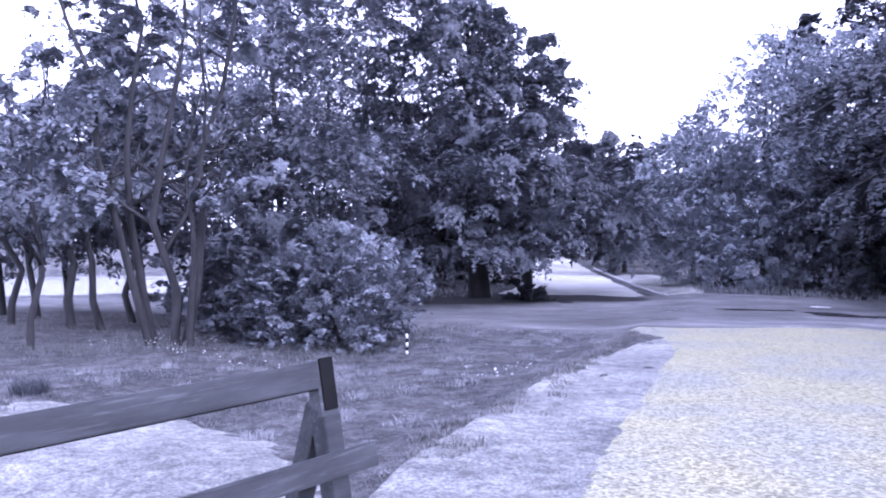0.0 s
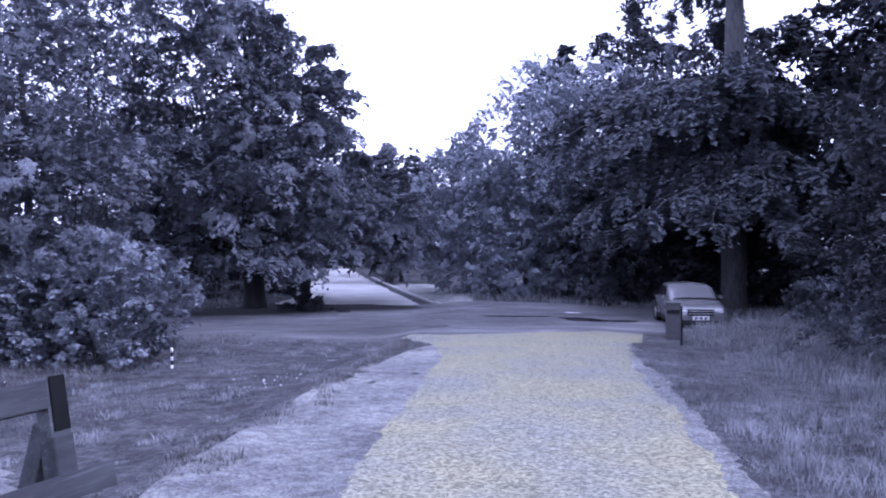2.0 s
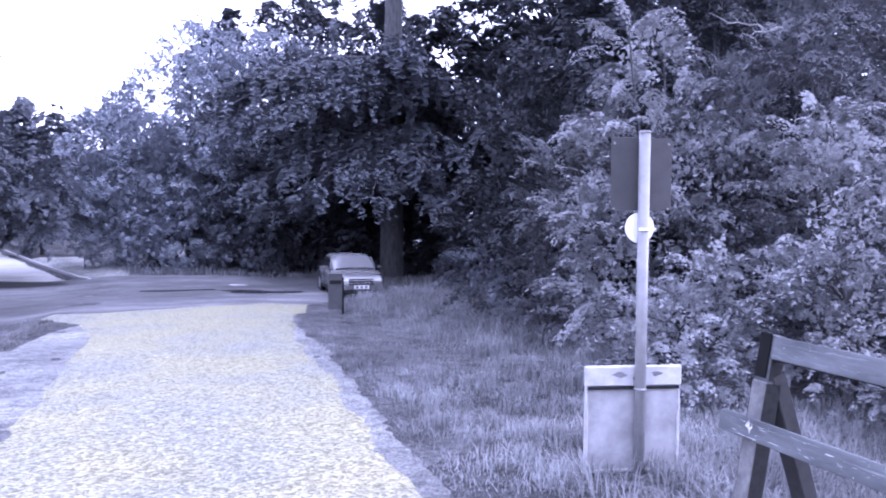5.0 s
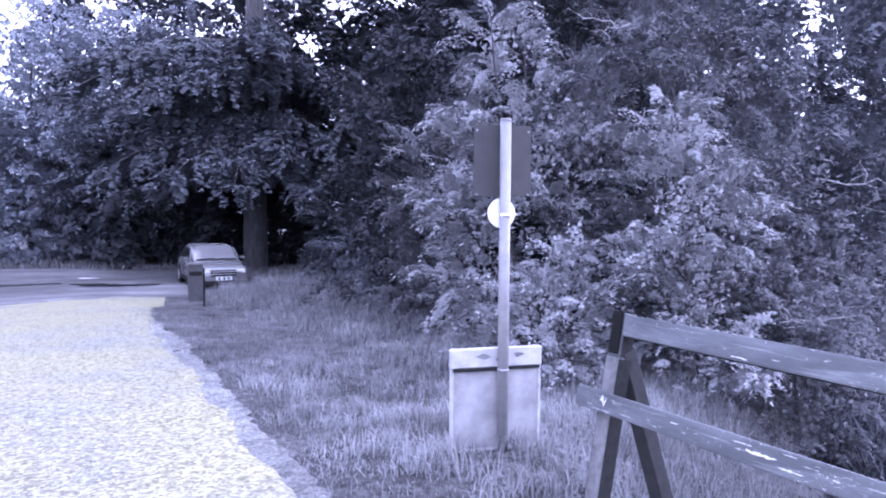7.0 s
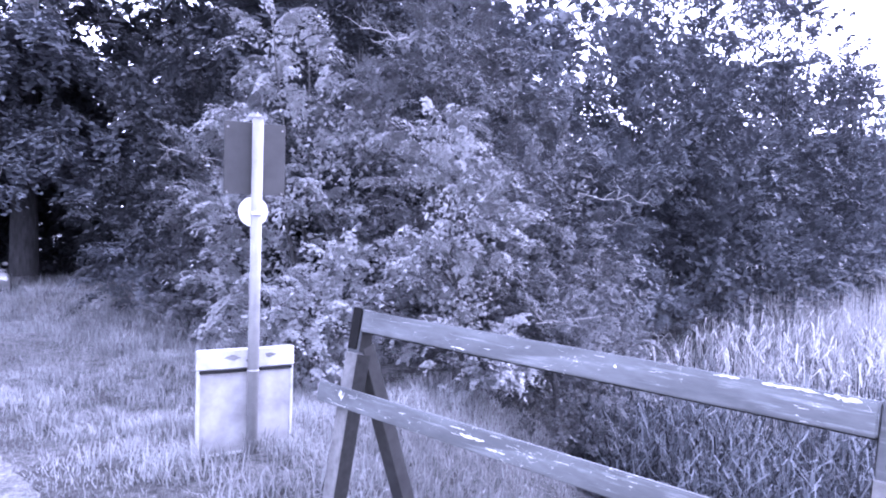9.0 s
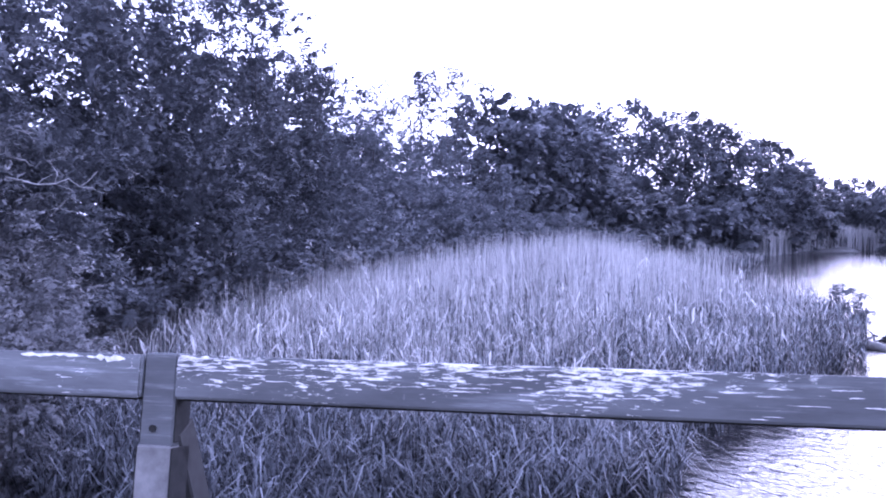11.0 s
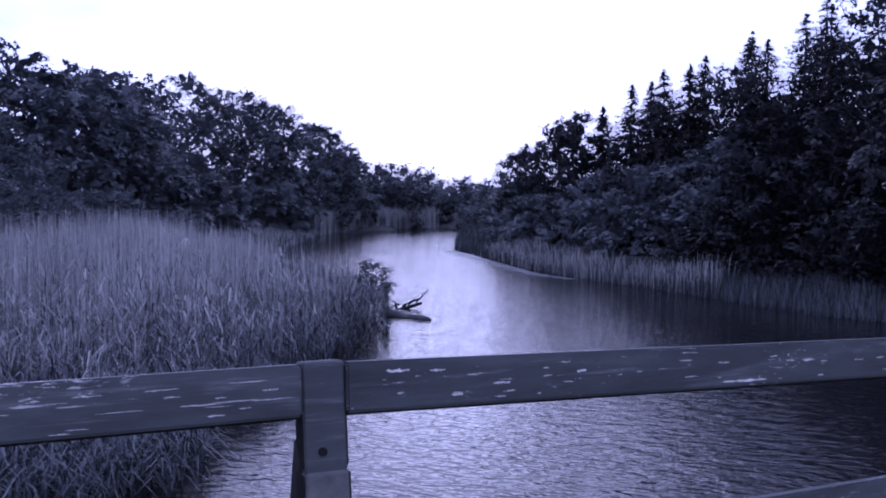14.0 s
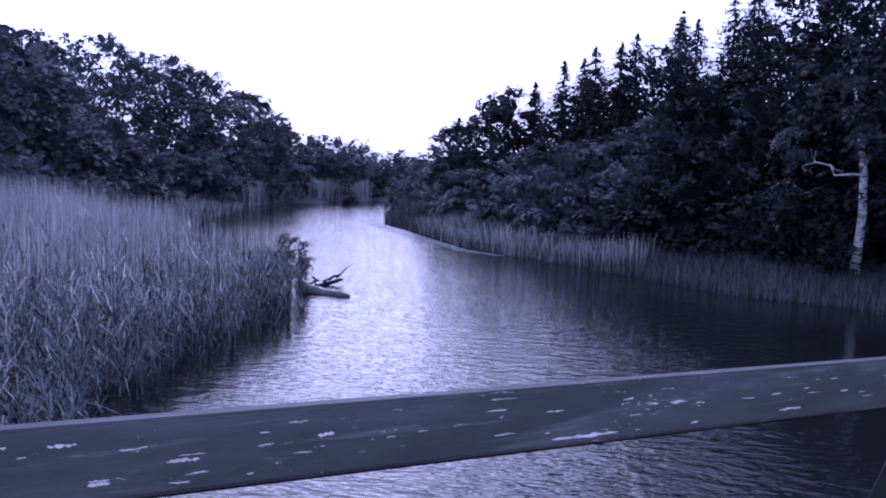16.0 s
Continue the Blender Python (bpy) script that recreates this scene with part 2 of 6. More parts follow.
def paint_wood_material(name, wear, span=None, upper=0.0, tone=1.0):
    """Grey paint over timber that runs along y, flaking to pale bare wood; span: the stretches of local y that stay whole and that are worn; upper: how much more the upper half is worn."""
    m = Nodes(name, 0.7)
    m.b.inputs["Specular IOR Level"].default_value = 0.18
    grain = m.noise(60.0, 5.0, 0.6, m.coord((1.0, 0.05, 1.0)))
    paint = m.ramp(m.noise(9.0, 6.0, 0.65, m.coord((1.0, 0.2, 1.0))), [(0.32, grey(0.050)), (0.55, grey(0.085)), (0.7, grey(0.115))])
    worn = m.ramp(m.noise(48.0, 6.0, 0.7, m.coord((1.0, 0.06, 1.0))), [(0.56, grey(1.0)), (0.68, grey(1.9))])
    paint = m.mix(1.0, m.mix(1.0, paint, worn, "MULTIPLY"), (0.94 * tone, tone, 1.06 * tone), "MULTIPLY")
    bare = m.ramp(grain, [(0.3, grey(0.46)), (0.7, grey(0.78))])
    flake = m.noise(150.0, 8.0, 0.72, m.coord((1.0, 0.14, 1.0)))
    where = m.noise(5.0, 3.0, 0.6, m.coord((1.0, 0.6, 1.0)))
    amount = m.math("ADD", flake, m.math("MULTIPLY", m.math("SUBTRACT", where, 0.5), 0.40))
    g = m.n("SeparateXYZ")
    m.link(m.coord(), g.inputs["Vector"])
    if upper:
        amount = m.math("ADD", amount, m.math("MULTIPLY", g.outputs["Z"], upper))
    if span:
        r = m.n("MapRange")
        r.inputs["From Min"].default_value, r.inputs["From Max"].default_value = span
        r.inputs["To Min"].default_value, r.inputs["To Max"].default_value = -0.16, 0.0
        m.link(g.outputs["Y"], r.inputs["Value"])
        amount = m.math("ADD", amount, r.outputs["Result"])
    mask = m.ramp(amount, [(wear, (0, 0, 0)), (wear + 0.012, (1, 1, 1))])
    m.color(m.mix(mask, paint, bare))
    m.bump(m.math("ADD", grain, m.math("MULTIPLY", mask, -1.5)), 0.4, 0.004)
    return m.mat


M_RAIL = paint_wood_material("weathered_paint", 0.66, tone=0.95)
M_RAIL_WORN = paint_wood_material("flaking_paint", 0.575, (-0.75, -0.35), 1.1, 1.15)
M_RAIL_LOW = paint_wood_material("chipped_paint", 0.645, tone=1.4)
# the same grey paint in a lighter tone
M_RAIL_PALE = paint_wood_material("paler_rail_paint", 0.66, tone=1.55)
M_POST = paint_wood_material("post_paint", 0.70)


def plain(name, c, rough=0.6, metal=0.0, var=0.2, scale=8.0, bump=0.15):
    m = Nodes(name, rough, metal)
    m.b.inputs["Specular IOR Level"].default_value = 0.12 if max(c) < 0.03 else 0.35
    f = m.noise(scale, 5.0, 0.6)
    m.color(m.ramp(f, [(0.3, tuple(x * (1 - var) for x in c)), (0.7, tuple(min(1, x * (1 + var)) for x in c))]))
    m.bump(m.noise(scale * 6, 4.0, 0.6), bump, 0.004)
    return m.mat


M_RAIL_SOUND = paint_wood_material("sound_paint", 0.80, tone=0.62)
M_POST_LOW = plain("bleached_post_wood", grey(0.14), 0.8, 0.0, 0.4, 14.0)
M_BARE = plain("bare_pale_wood", grey(0.62), 0.85, 0.0, 0.3, 30.0, 0.4)
M_GALV = plain("galvanised_steel", grey(0.26), 0.5, 0.2, 0.15, 12.0)
M_PLATE = plain("plate_back_grey", grey(0.055), 0.6, 0.1, 0.15)
M_WHITE = plain("white_plastic_and_glint", grey(0.82), 0.5, 0.0, 0.05)
M_BOARD = plain("weathered_white_board", grey(0.31), 0.6, 0.0, 0.38, 4.0)
M_BOARDEDGE = plain("board_edge", grey(0.42), 0.6, 0.0, 0.25, 9.0)
M_STAIN = plain("grey_stain", grey(0.16), 0.7, 0.0, 0.4, 20.0)
M_DARKLINE = plain("lip_shade_line", grey(0.018), 0.8)
M_BLACK = plain("black_paint", grey(0.015), 0.6)
M_SIDE = plain("post_side_shade", grey(0.022), 0.7, 0.0, 0.3, 20.0)
M_STRUT = plain("dull_strut_wood", grey(0.034), 0.8, 0.0, 0.3, 12.0)
M_TAR_SHADE = plain("tar_and_rail_shade", grey(0.008), 0.8)
M_BIN = plain("bin_grey_plastic", grey(0.075), 0.55)
M_TREE_SHADE = plain("painted_tree_shade", grey(0.03), 0.95, 0.0, 0.4, 3.0, 0.6)
M_PUDDLE = plain("wet_mud", grey(0.035), 0.25, 0.0, 0.3, 2.0)
M_KERB = plain("kerb_stone", grey(0.45), 0.85, 0.0, 0.2, 3.0, 0.4)
M_DECK = plain("deck_timber", grey(0.18), 0.85, 0.0, 0.3, 6.0, 0.5)
M_DEADWOOD = plain("dead_wood", grey(0.13), 0.85, 0.0, 0.4, 5.0, 0.6)
M_PALEWOOD = plain("bleached_twig", grey(0.30), 0.85, 0.0, 0.3, 9.0, 0.3)
M_DEADDARK = plain("wet_dead_wood", grey(0.02), 0.7, 0.0, 0.4, 5.0, 0.6)
M_CAR = plain("car_paint_silver", grey(0.27), 0.25, 0.5, 0.03, 2.0, 0.0)
M_CARDARK = plain("car_black_trim", grey(0.02), 0.5)
M_TYRE = plain("tyre_rubber", grey(0.02), 0.85)
M_RIM = plain("wheel_rim", grey(0.6), 0.3, 0.8)
M_PLASTICLAMP = plain("headlamp_lens", grey(0.7), 0.12, 0.2, 0.05)
M_STONE = leaf_material("loose_stone", (0.16, 0.155, 0.12), (0.48, 0.47, 0.34), 0.9, 0.0, 2.0, tint=(1.0, 1.0, 0.9))
M_FLOWER = leaf_material("white_petal", grey(0.6), grey(0.85), 0.6, 0.2, tint=(1.0, 1.0, 1.0))
M_LILY = leaf_material("lily_pad", grey(0.14), grey(0.30), 0.4, 0.1)


def glass_material(name, tone):
    m = Nodes(name, 0.05)
    m.color(grey(tone))
    m.b.inputs["IOR"].default_value = 1.5
    m.b.inputs["Specular IOR Level"].default_value = 0.9
    return m.mat


# the windscreen's grey base paints in the sky's reflection
M_GLASS = glass_material("sky_pale_windscreen", 0.15)
M_SIDEGLASS = glass_material("dark_side_glass", 0.02)

# ---- mesh helpers ----


def mesh_loose(name, corners, per, faces, mat):
    """One mesh of many alike pieces: corners (n, per, 3), and the faces of one piece as tuples of its corner numbers."""
    corners = np.asarray(corners, np.float32)
    n = len(corners)
    me = bpy.data.meshes.new(name)
    me.vertices.add(per * n)
    me.vertices.foreach_set("co", corners.ravel())
    one = np.concatenate([np.asarray(f) for f in faces])
    size = np.array([len(f) for f in faces])
    start = np.concatenate([[0], np.cumsum(size)[:-1]])
    k = len(one)
    me.loops.add(k * n)
    me.loops.foreach_set("vertex_index", (np.arange(n)[:, None] * per + one).ravel().astype(np.int32))
    me.polygons.add(len(faces) * n)
    me.polygons.foreach_set("loop_start", (np.arange(n)[:, None] * k + start).ravel().astype(np.int32))
    me.update(calc_edges=True)
    me.materials.append(mat)
    return me


def mesh_leaves(name, tris, mat):
    return mesh_loose(name, tris, 3, [(0, 1, 2)], mat)


def mesh_blades(name, blade, mat):
    return mesh_loose(name, blade, 5, [(0, 1, 3, 2), (2, 3, 4)], mat)


def mesh_py(name, verts, faces, mats, index=None, smooth=False):
    me = bpy.data.meshes.new(name)
    me.from_pydata([tuple(map(float, v)) for v in verts], [], [tuple(map(int, f)) for f in faces])
    for m in mats if isinstance(mats, (list, tuple)) else [mats]:
        me.materials.append(m)
    if index is not None:
        me.polygons.foreach_set("material_index", np.asarray(index, np.int32))
    if smooth:
        me.polygons.foreach_set("use_smooth", np.ones(len(me.polygons), bool))
    me.update()
    return me


def part(name, bm, material, parent, label=""):
    """Links a bmesh or a mesh as one object under a thing or a part."""
    me = bm
    if isinstance(bm, bmesh.types.BMesh):
        me = bpy.data.meshes.new(name)
        bm.to_mesh(me)
        bm.free()
    if material is not None and not me.materials:
        me.materials.append(material)
    ob = new(name, me)
    ob.parent = parent
    if label:
        ob["label"] = label
    return ob


def thing(name, x=0.0, y=0.0, z=0.0, turn=0.0, label="", category="", group="", kind=""):
    ob = new(name)
    ob.empty_display_size = 0.1
    ob.matrix_basis = pose(x, y, z, 0, 0, turn)
    return tagged(ob, label, category, group, kind)


def box_bm(size, at=(0, 0, 0), m=None, bevel=0.0, segs=1):
    bm = bmesh.new()
    bmesh.ops.create_cube(bm, size=1.0)
    bmesh.ops.scale(bm, vec=size, verts=bm.verts)
    if bevel:
        bmesh.ops.bevel(bm, geom=bm.edges[:], offset=bevel, segments=segs, affect="EDGES")
    bmesh.ops.translate(bm, vec=at, verts=bm.verts)
    if m is not None:
        bmesh.ops.transform(bm, matrix=m, verts=bm.verts)
    return bm


def cyl_bm(r, h, at=(0, 0, 0), sides=20, r2=None, m=None, bevel=0.0):
    bm = bmesh.new()
    bmesh.ops.create_cone(bm, cap_ends=True, segments=sides, radius1=r, radius2=r if r2 is None else r2, depth=h)
    if bevel:
        rim = [e for e in bm.edges if abs(e.verts[0].co.z - e.verts[1].co.z) < 1e-6]
        bmesh.ops.bevel(bm, geom=rim, offset=bevel, segments=2, affect="EDGES")
    for f in bm.faces:
        f.smooth = len(f.verts) == 4
    if m is not None:
        bmesh.ops.transform(bm, matrix=m, verts=bm.verts)
    bmesh.ops.translate(bm, vec=at, verts=bm.verts)
    return bm


def tube(points, radii, sides=7):
    """Vertices and faces of a tapered tube along points."""
    p = np.asarray(points, float)
    r = np.asarray(radii, float)
    d = np.gradient(p, axis=0)
    d /= np.linalg.norm(d, axis=1)[:, None] + 1e-9
    ref = np.where(np.abs(d[:, 2:3]) > 0.9, [[1.0, 0, 0]], [[0, 0, 1.0]])
    u = np.cross(d, ref)
    u /= np.linalg.norm(u, axis=1)[:, None] + 1e-9
    w = np.cross(d, u)
    a = np.linspace(0, 2 * math.pi, sides, endpoint=False)
    ring = p[:, None] + r[:, None, None] * (np.cos(a)[None, :, None] * u[:, None] + np.sin(a)[None, :, None] * w[:, None])
    verts = ring.reshape(-1, 3)
    faces = []
    for i in range(len(p) - 1):
        for j in range(sides):
            k = (j + 1) % sides
            faces.append((i * sides + j, i * sides + k, (i + 1) * sides + k, (i + 1) * sides + j))
    faces.append(tuple(range(sides))[::-1])
    faces.append(tuple((len(p) - 1) * sides + j for j in range(sides)))
    return verts, faces


def tubes_mesh(name, list_of_tubes, mat):
    verts, faces, off = [], [], 0
    for v, f in list_of_tubes:
        verts.append(v)
        faces += [tuple(i + off for i in q) for q in f]
        off += len(v)
    return mesh_py(name, np.concatenate(verts), faces, mat, smooth=True)


def bend(a, b, rng, steps=5, wobble=0.08, sag=0.0):
    a, b = np.asarray(a, float), np.asarray(b, float)
    s = np.linspace(0, 1, steps)[:, None]
    size = np.linalg.norm(b - a)
    p = a + (b - a) * s + rng.normal(0, wobble * size, (steps, 3)) * np.sin(s * math.pi)
    p[:, 2] += sag * size * np.sin(s[:, 0] * math.pi)
    return p


def unit(v):
    return v / (np.linalg.norm(v, axis=-1, keepdims=True) + 1e-9)


def leaves(centres, normals, sizes, rng, narrow=0.5, fold=0.25):
    """Three-cornered leaves about the given centres, facing the normals."""
    n = len(centres)
    nrm = unit(normals)
    t = unit(np.cross(nrm, unit(rng.normal(size=(n, 3)))))
    b = np.cross(nrm, t)
    s = sizes[:, None]
    q = np.empty((n, 3, 3))
    q[:, 0] = centres - t * s * 0.42 + b * s * narrow * 0.7
    q[:, 1] = centres - t * s * 0.42 - b * s * narrow * 0.7 + nrm * s * fold * 0.3
    q[:, 2] = centres + t * s * 0.68 - nrm * s * fold * 0.4
    return q


def waves(p, k, seed):
    """A cheap smooth field over space, about -1 to 1."""
    r = np.random.RandomState(seed)
    f = np.zeros(len(p))
    for i in range(5):
        d = r.normal(size=3) * k * (0.6 + 0.35 * i)
        f += np.sin(p @ d + r.uniform(0, 6.3)) / (1 + 0.4 * i)
    return f / 2.4


def crown_quads(lobes, sprays, per, size, rng, seed, shell=0.22, gap=-0.45, droop=0.0, spread=1.0, clump=1.1, narrow=0.55, pad=4.6, slim=0.7, core=1.0):
    """Leaves for a crown made of ellipsoid lobes (x, y, z, rx, ry, rz): ragged leafy boughs laid over their outside like
    shingles, each a flattened plate that points outwards and sags at its rim, with dark gaps between. core: how closely the inside is filled; pad: a bough's reach in leaves; slim: its width to its reach."""
    lobes = np.asarray(lobes, float)
    area = (lobes[:, 3] * lobes[:, 4] * lobes[:, 5]) ** (2 / 3)
    total = 12.6 * area.sum() * 0.7
    rp = size * pad
    nc = int(max(16, 1.25 * total / (math.pi * rp * rp * slim)))
    nc = int(min(nc, max(16, sprays * per / 26)))
    rp = math.sqrt(1.25 * total / (nc * math.pi * slim))
    pick = rng.choice(len(lobes), nc, p=area / area.sum())
    d = unit(rng.normal(size=(nc, 3)) + (0, 0, 0.12))
    depth = 1 - np.abs(rng.normal(0, shell * 1.1, nc)) + 0.06 * rng.random(nc)
    pos = lobes[pick, :3] + d * lobes[pick, 3:] * depth[:, None]
    lump = waves(pos, clump, seed)
    pos += d * lobes[pick, 3:] * 0.12 * lump[:, None]
    # boughs deep inside another lobe are not seen
    inside = np.zeros(nc, bool)
    for lb in lobes:
        inside |= (((pos - lb[:3]) / lb[3:]) ** 2).sum(1) < 0.42
    keep = (lump + rng.normal(0, 0.2, nc) > gap) & ~(inside & (rng.random(nc) < 0.85))
    pos, d = pos[keep], d[keep]
    n = len(pos)
    if not n:
        pos, d, n = lobes[:1, :3], np.array(((0, 0, 1.0),)), 1
    k = max(5, int(sprays * per * 0.86 / max(n, 1)))
    k = min(k, 420)
    r = rp * rng.uniform(0.6, 1.4, n)
    # each bough's own axes: out, across, and up
    out = unit(d * (1, 1, 0.45) + rng.normal(0, 0.28, (n, 3)) + (0, 0, 0.12 - 0.45 * droop))
    up = unit(np.array((0, 0, 1.0)) + d * 0.40 + rng.normal(0, 0.16, (n, 3)))
    side = unit(np.cross(up, out))
    up = unit(np.cross(out, side))
    a = rng.uniform(0, 2 * math.pi, (n, k))
    ph = rng.uniform(0, 6.283, (n, 1))
    edge = 0.74 + 0.26 * np.cos(a * 5 + ph) + 0.16 * np.cos(a * 9 + 2 * ph)
    q = rng.random((n, k)) ** 0.55 * edge * spread
    u, v = np.cos(a) * q, np.sin(a) * q * slim
    low = -0.42 * q * q * (0.7 + droop) - 0.34 * rng.random((n, k)) ** 2.2
    cen = pos[:, None] + r[:, None, None] * (out[:, None] * u[..., None] + side[:, None] * v[..., None] + up[:, None] * low[..., None])
    nrm = up[:, None] + 0.65 * (out[:, None] * u[..., None] + side[:, None] * v[..., None]) + rng.normal(0, 0.26, (n, k, 3))
    cen, nrm = cen.reshape(-1, 3), nrm.reshape(-1, 3)
    quads = [leaves(cen, nrm, size * rng.uniform(0.65, 1.35, n * k), rng, narrow)]
    # broad shaded leaves inside, so that the crown is not hollow
    m = max(8, int(core * area.sum() * 8.8 * 0.5 / (size * 1.7) ** 2))
    m = min(m, int(sprays * per * 0.15) + 8)
    pick = rng.choice(len(lobes), m, p=area / area.sum())
    cin = lobes[pick, :3] + unit(rng.normal(size=(m, 3))) * lobes[pick, 3:] * rng.uniform(0.15, 0.60, (m, 1))
    quads.append(leaves(cin, rng.normal(size=(m, 3)) * 0.6 + (0, 0, 0.5), size * rng.uniform(1.0, 1.7, m), rng, 0.6))
    return np.concatenate(quads)


# ---- the lie of the land ----
WATER = -2.0
NORTH_X = (-80, -30, -12, -2, 4, 8, 12, 20, 30, 45, 60, 75, 84, 91, 96, 104)
NORTH_Y = (-6, -4, -1, 0.9, 1.4, 3.4, 6.0, 7.6, 7.4, 2.6, -4.5, -15, -20, -24.5, -31, -45)
SOUTH_X = (-80, 0, 10, 18, 21, 29, 36, 55, 80, 96, 110)
SOUTH_Y = (-30, -27, -25.6, -23.6, -22.2, -21.9, -20.9, -23.8, -35, -39, -41)


def fall(y):
    """The height of the track: level on the bridge, then falling gently to the crossing."""
    return np.interp(y, (2.5, 5.0, 25.0, 60.0, 90.0), (0.0, -0.09, -1.08, -1.15, -0.9))


def smooth(a, b, v):
    t = np.clip((v - a) / (b - a), 0, 1)
    return t * t * (3 - 2 * t)


def height(x, y):
    x, y = np.broadcast_arrays(np.asarray(x, float), np.asarray(y, float))
    land = fall(y) - 0.16 * smooth(-1.5, -2.6, x) - 0.10 * smooth(3.2, 5.0, x)
    roll = 0.05 * np.sin(x * 0.9 + y * 0.35) * smooth(1.0, 4.0, np.abs(x - 1.2)) + 0.04 * np.sin(y * 1.3 - x * 0.5) * smooth(1.2, 4.0, np.abs(x - 1.2))
    land = land + roll * (0.12 + 0.88 * smooth(25.0, 17.0, y))
    land = land + 0.15 * np.exp(-((x - 4.1) / 1.0) ** 2 - ((y - 3.7) / 1.1) ** 2)
    land = np.where(y < -12, -1.2 + 0.1 * np.sin(x * 0.4) - 0.012 * np.clip(y + 26, -60, 0), land)
    land = np.where(x > 40, np.minimum(land, -1.3), land)
    n, s = np.interp(x, NORTH_X, NORTH_Y), np.interp(x, SOUTH_X, SOUTH_Y)
    wide = np.interp(np.abs(x - 1.0), (3.0, 9.0), (1.2, 3.2))
    up_n = smooth(-0.6, 1.0, (y - n) / wide)
    up_s = smooth(-0.6, 1.0, (s - y) / 3.0)
    bed = WATER - 0.7
    h = bed + (land - bed) * np.maximum(up_n, up_s)
    # the pond behind the wood
    pond = smooth(1.0, 0.8, np.sqrt(((x + 52) / 30) ** 2 + ((y - 46) / 19) ** 2))
    return h + (bed - h) * pond


def ground_z(x, y):
    return float(height(x, y))


def sheet(name, xs, ys, mat, lift=0.0, keep=None):
    gx, gy = np.meshgrid(xs, ys)
    gz = height(gx, gy) + lift
    v = np.stack([gx, gy, gz], -1).reshape(-1, 3)
    nx = len(xs)
    i, j = np.meshgrid(np.arange(nx - 1), np.arange(len(ys) - 1))
    a = (j * nx + i).ravel()
    f = np.stack([a, a + 1, a + nx + 1, a + nx], -1)
    return mesh_py(name, v, f, mat, smooth=True)


def strip(name, mat, rows, ragged, lift, rng, across=9):
    """A ragged band on the ground; rows are (x of the left edge, x of the right edge, y)."""
    v, f = [], []
    rows = np.asarray(rows, float)
    ys = np.arange(rows[0, 2], rows[-1, 2] + 0.01, 0.12 if rows[-1, 2] < 25 else 0.3)
    l, r = np.interp(ys, rows[:, 2], rows[:, 0]), np.interp(ys, rows[:, 2], rows[:, 1])
    wob = lambda: np.convolve(rng.normal(0, ragged, len(ys) + 12), np.hanning(15)[1:-1] / 2.6, "valid")
    l, r = l + wob() + rng.normal(0, ragged * 0.45, len(ys)), r + wob() + rng.normal(0, ragged * 0.45, len(ys))
    s = np.linspace(0, 1, across)
    gx = l[:, None] + (r - l)[:, None] * s
    gy = np.repeat(ys[:, None], across, 1)
    # the edges dip into the ground
    dip = np.where((np.arange(across) == 0) | (np.arange(across) == across - 1), -0.03, lift)
    dip = np.repeat(dip[None, :], len(ys), 0)
    dip[0], dip[-1] = -0.03, -0.03
    gz = height(gx, gy) + dip + 0.012 * np.sin(gx * 3.1 + 1.7 * np.sin(gy * 1.1)) * np.sin(gy * 2.3)
    v = np.stack([gx, gy, gz], -1).reshape(-1, 3)
    i, j = np.meshgrid(np.arange(across - 1), np.arange(len(ys) - 1))
    a = (j * across + i).ravel()
    f = np.stack([a, a + 1, a + across + 1, a + across], -1)
    return mesh_py(name, v, f, mat, smooth=True)


def spaced(lo, hi, near_lo, near_hi, step, grow=1.25):
    mid = list(np.arange(near_lo, near_hi + step / 2, step))
    a, b, d = [], [], step
    p = near_lo
    while p > lo:
        d *= grow
        p -= d
        a.append(p)
    d, p = step, near_hi
    while p < hi:
        d *= grow
        p += d
        b.append(p)
    return np.array(a[::-1] + mid + b)


rng0 = np.random.RandomState(11)
ground = tagged(new("ground", sheet("ground", spaced(-900, 900, -20, 45, 0.6), spaced(-900, 900, -32, 40, 0.6), M_GROUND)),
                "rough grassland sloping down to the water", "ground", kind="structure")

wm = bmesh.new()
bmesh.ops.create_grid(wm, x_segments=2, y_segments=2, size=130)
water = tagged(part("water", wm, M_WATER, None), "dark rippled pond water reflecting the overcast sky", "water", kind="structure")
water.location = (10, 10, WATER)

track = tagged(new("path", strip("path", M_GRAVEL, [(-0.5, 2.55, 2.3), (-0.42, 2.7, 5), (-0.5, 3.05, 9), (-0.55, 3.45, 14), (-1.1, 4.0, 17.5), (-3.0, 5.2, 22.0)], 0.05, 0.03, rng0, 15)),
               "pale gravel track leading off the bridge", "path", kind="structure")
tagged(new("verge", strip("verge", M_VERGE, [(-1.55, 0.6, 2.3), (-1.5, 0.6, 6), (-1.65, 0.6, 10), (-1.45, 0.6, 15), (-0.9, 0.6, 18)], 0.05, 0.012, rng0, 9)),
                  "pale trodden grass verge along the gravel track", "verge", kind="structure")
tagged(new("verge", strip("verge", M_VERGE, [(2.0, 2.72, 2.3), (2.0, 2.84, 5), (2.2, 3.26, 9), (2.4, 3.58, 14), (2.4, 3.66, 18.5)], 0.06, 0.012, rng0, 7)),
       "pale grass edge beside the gravel track", "verge", kind="structure")
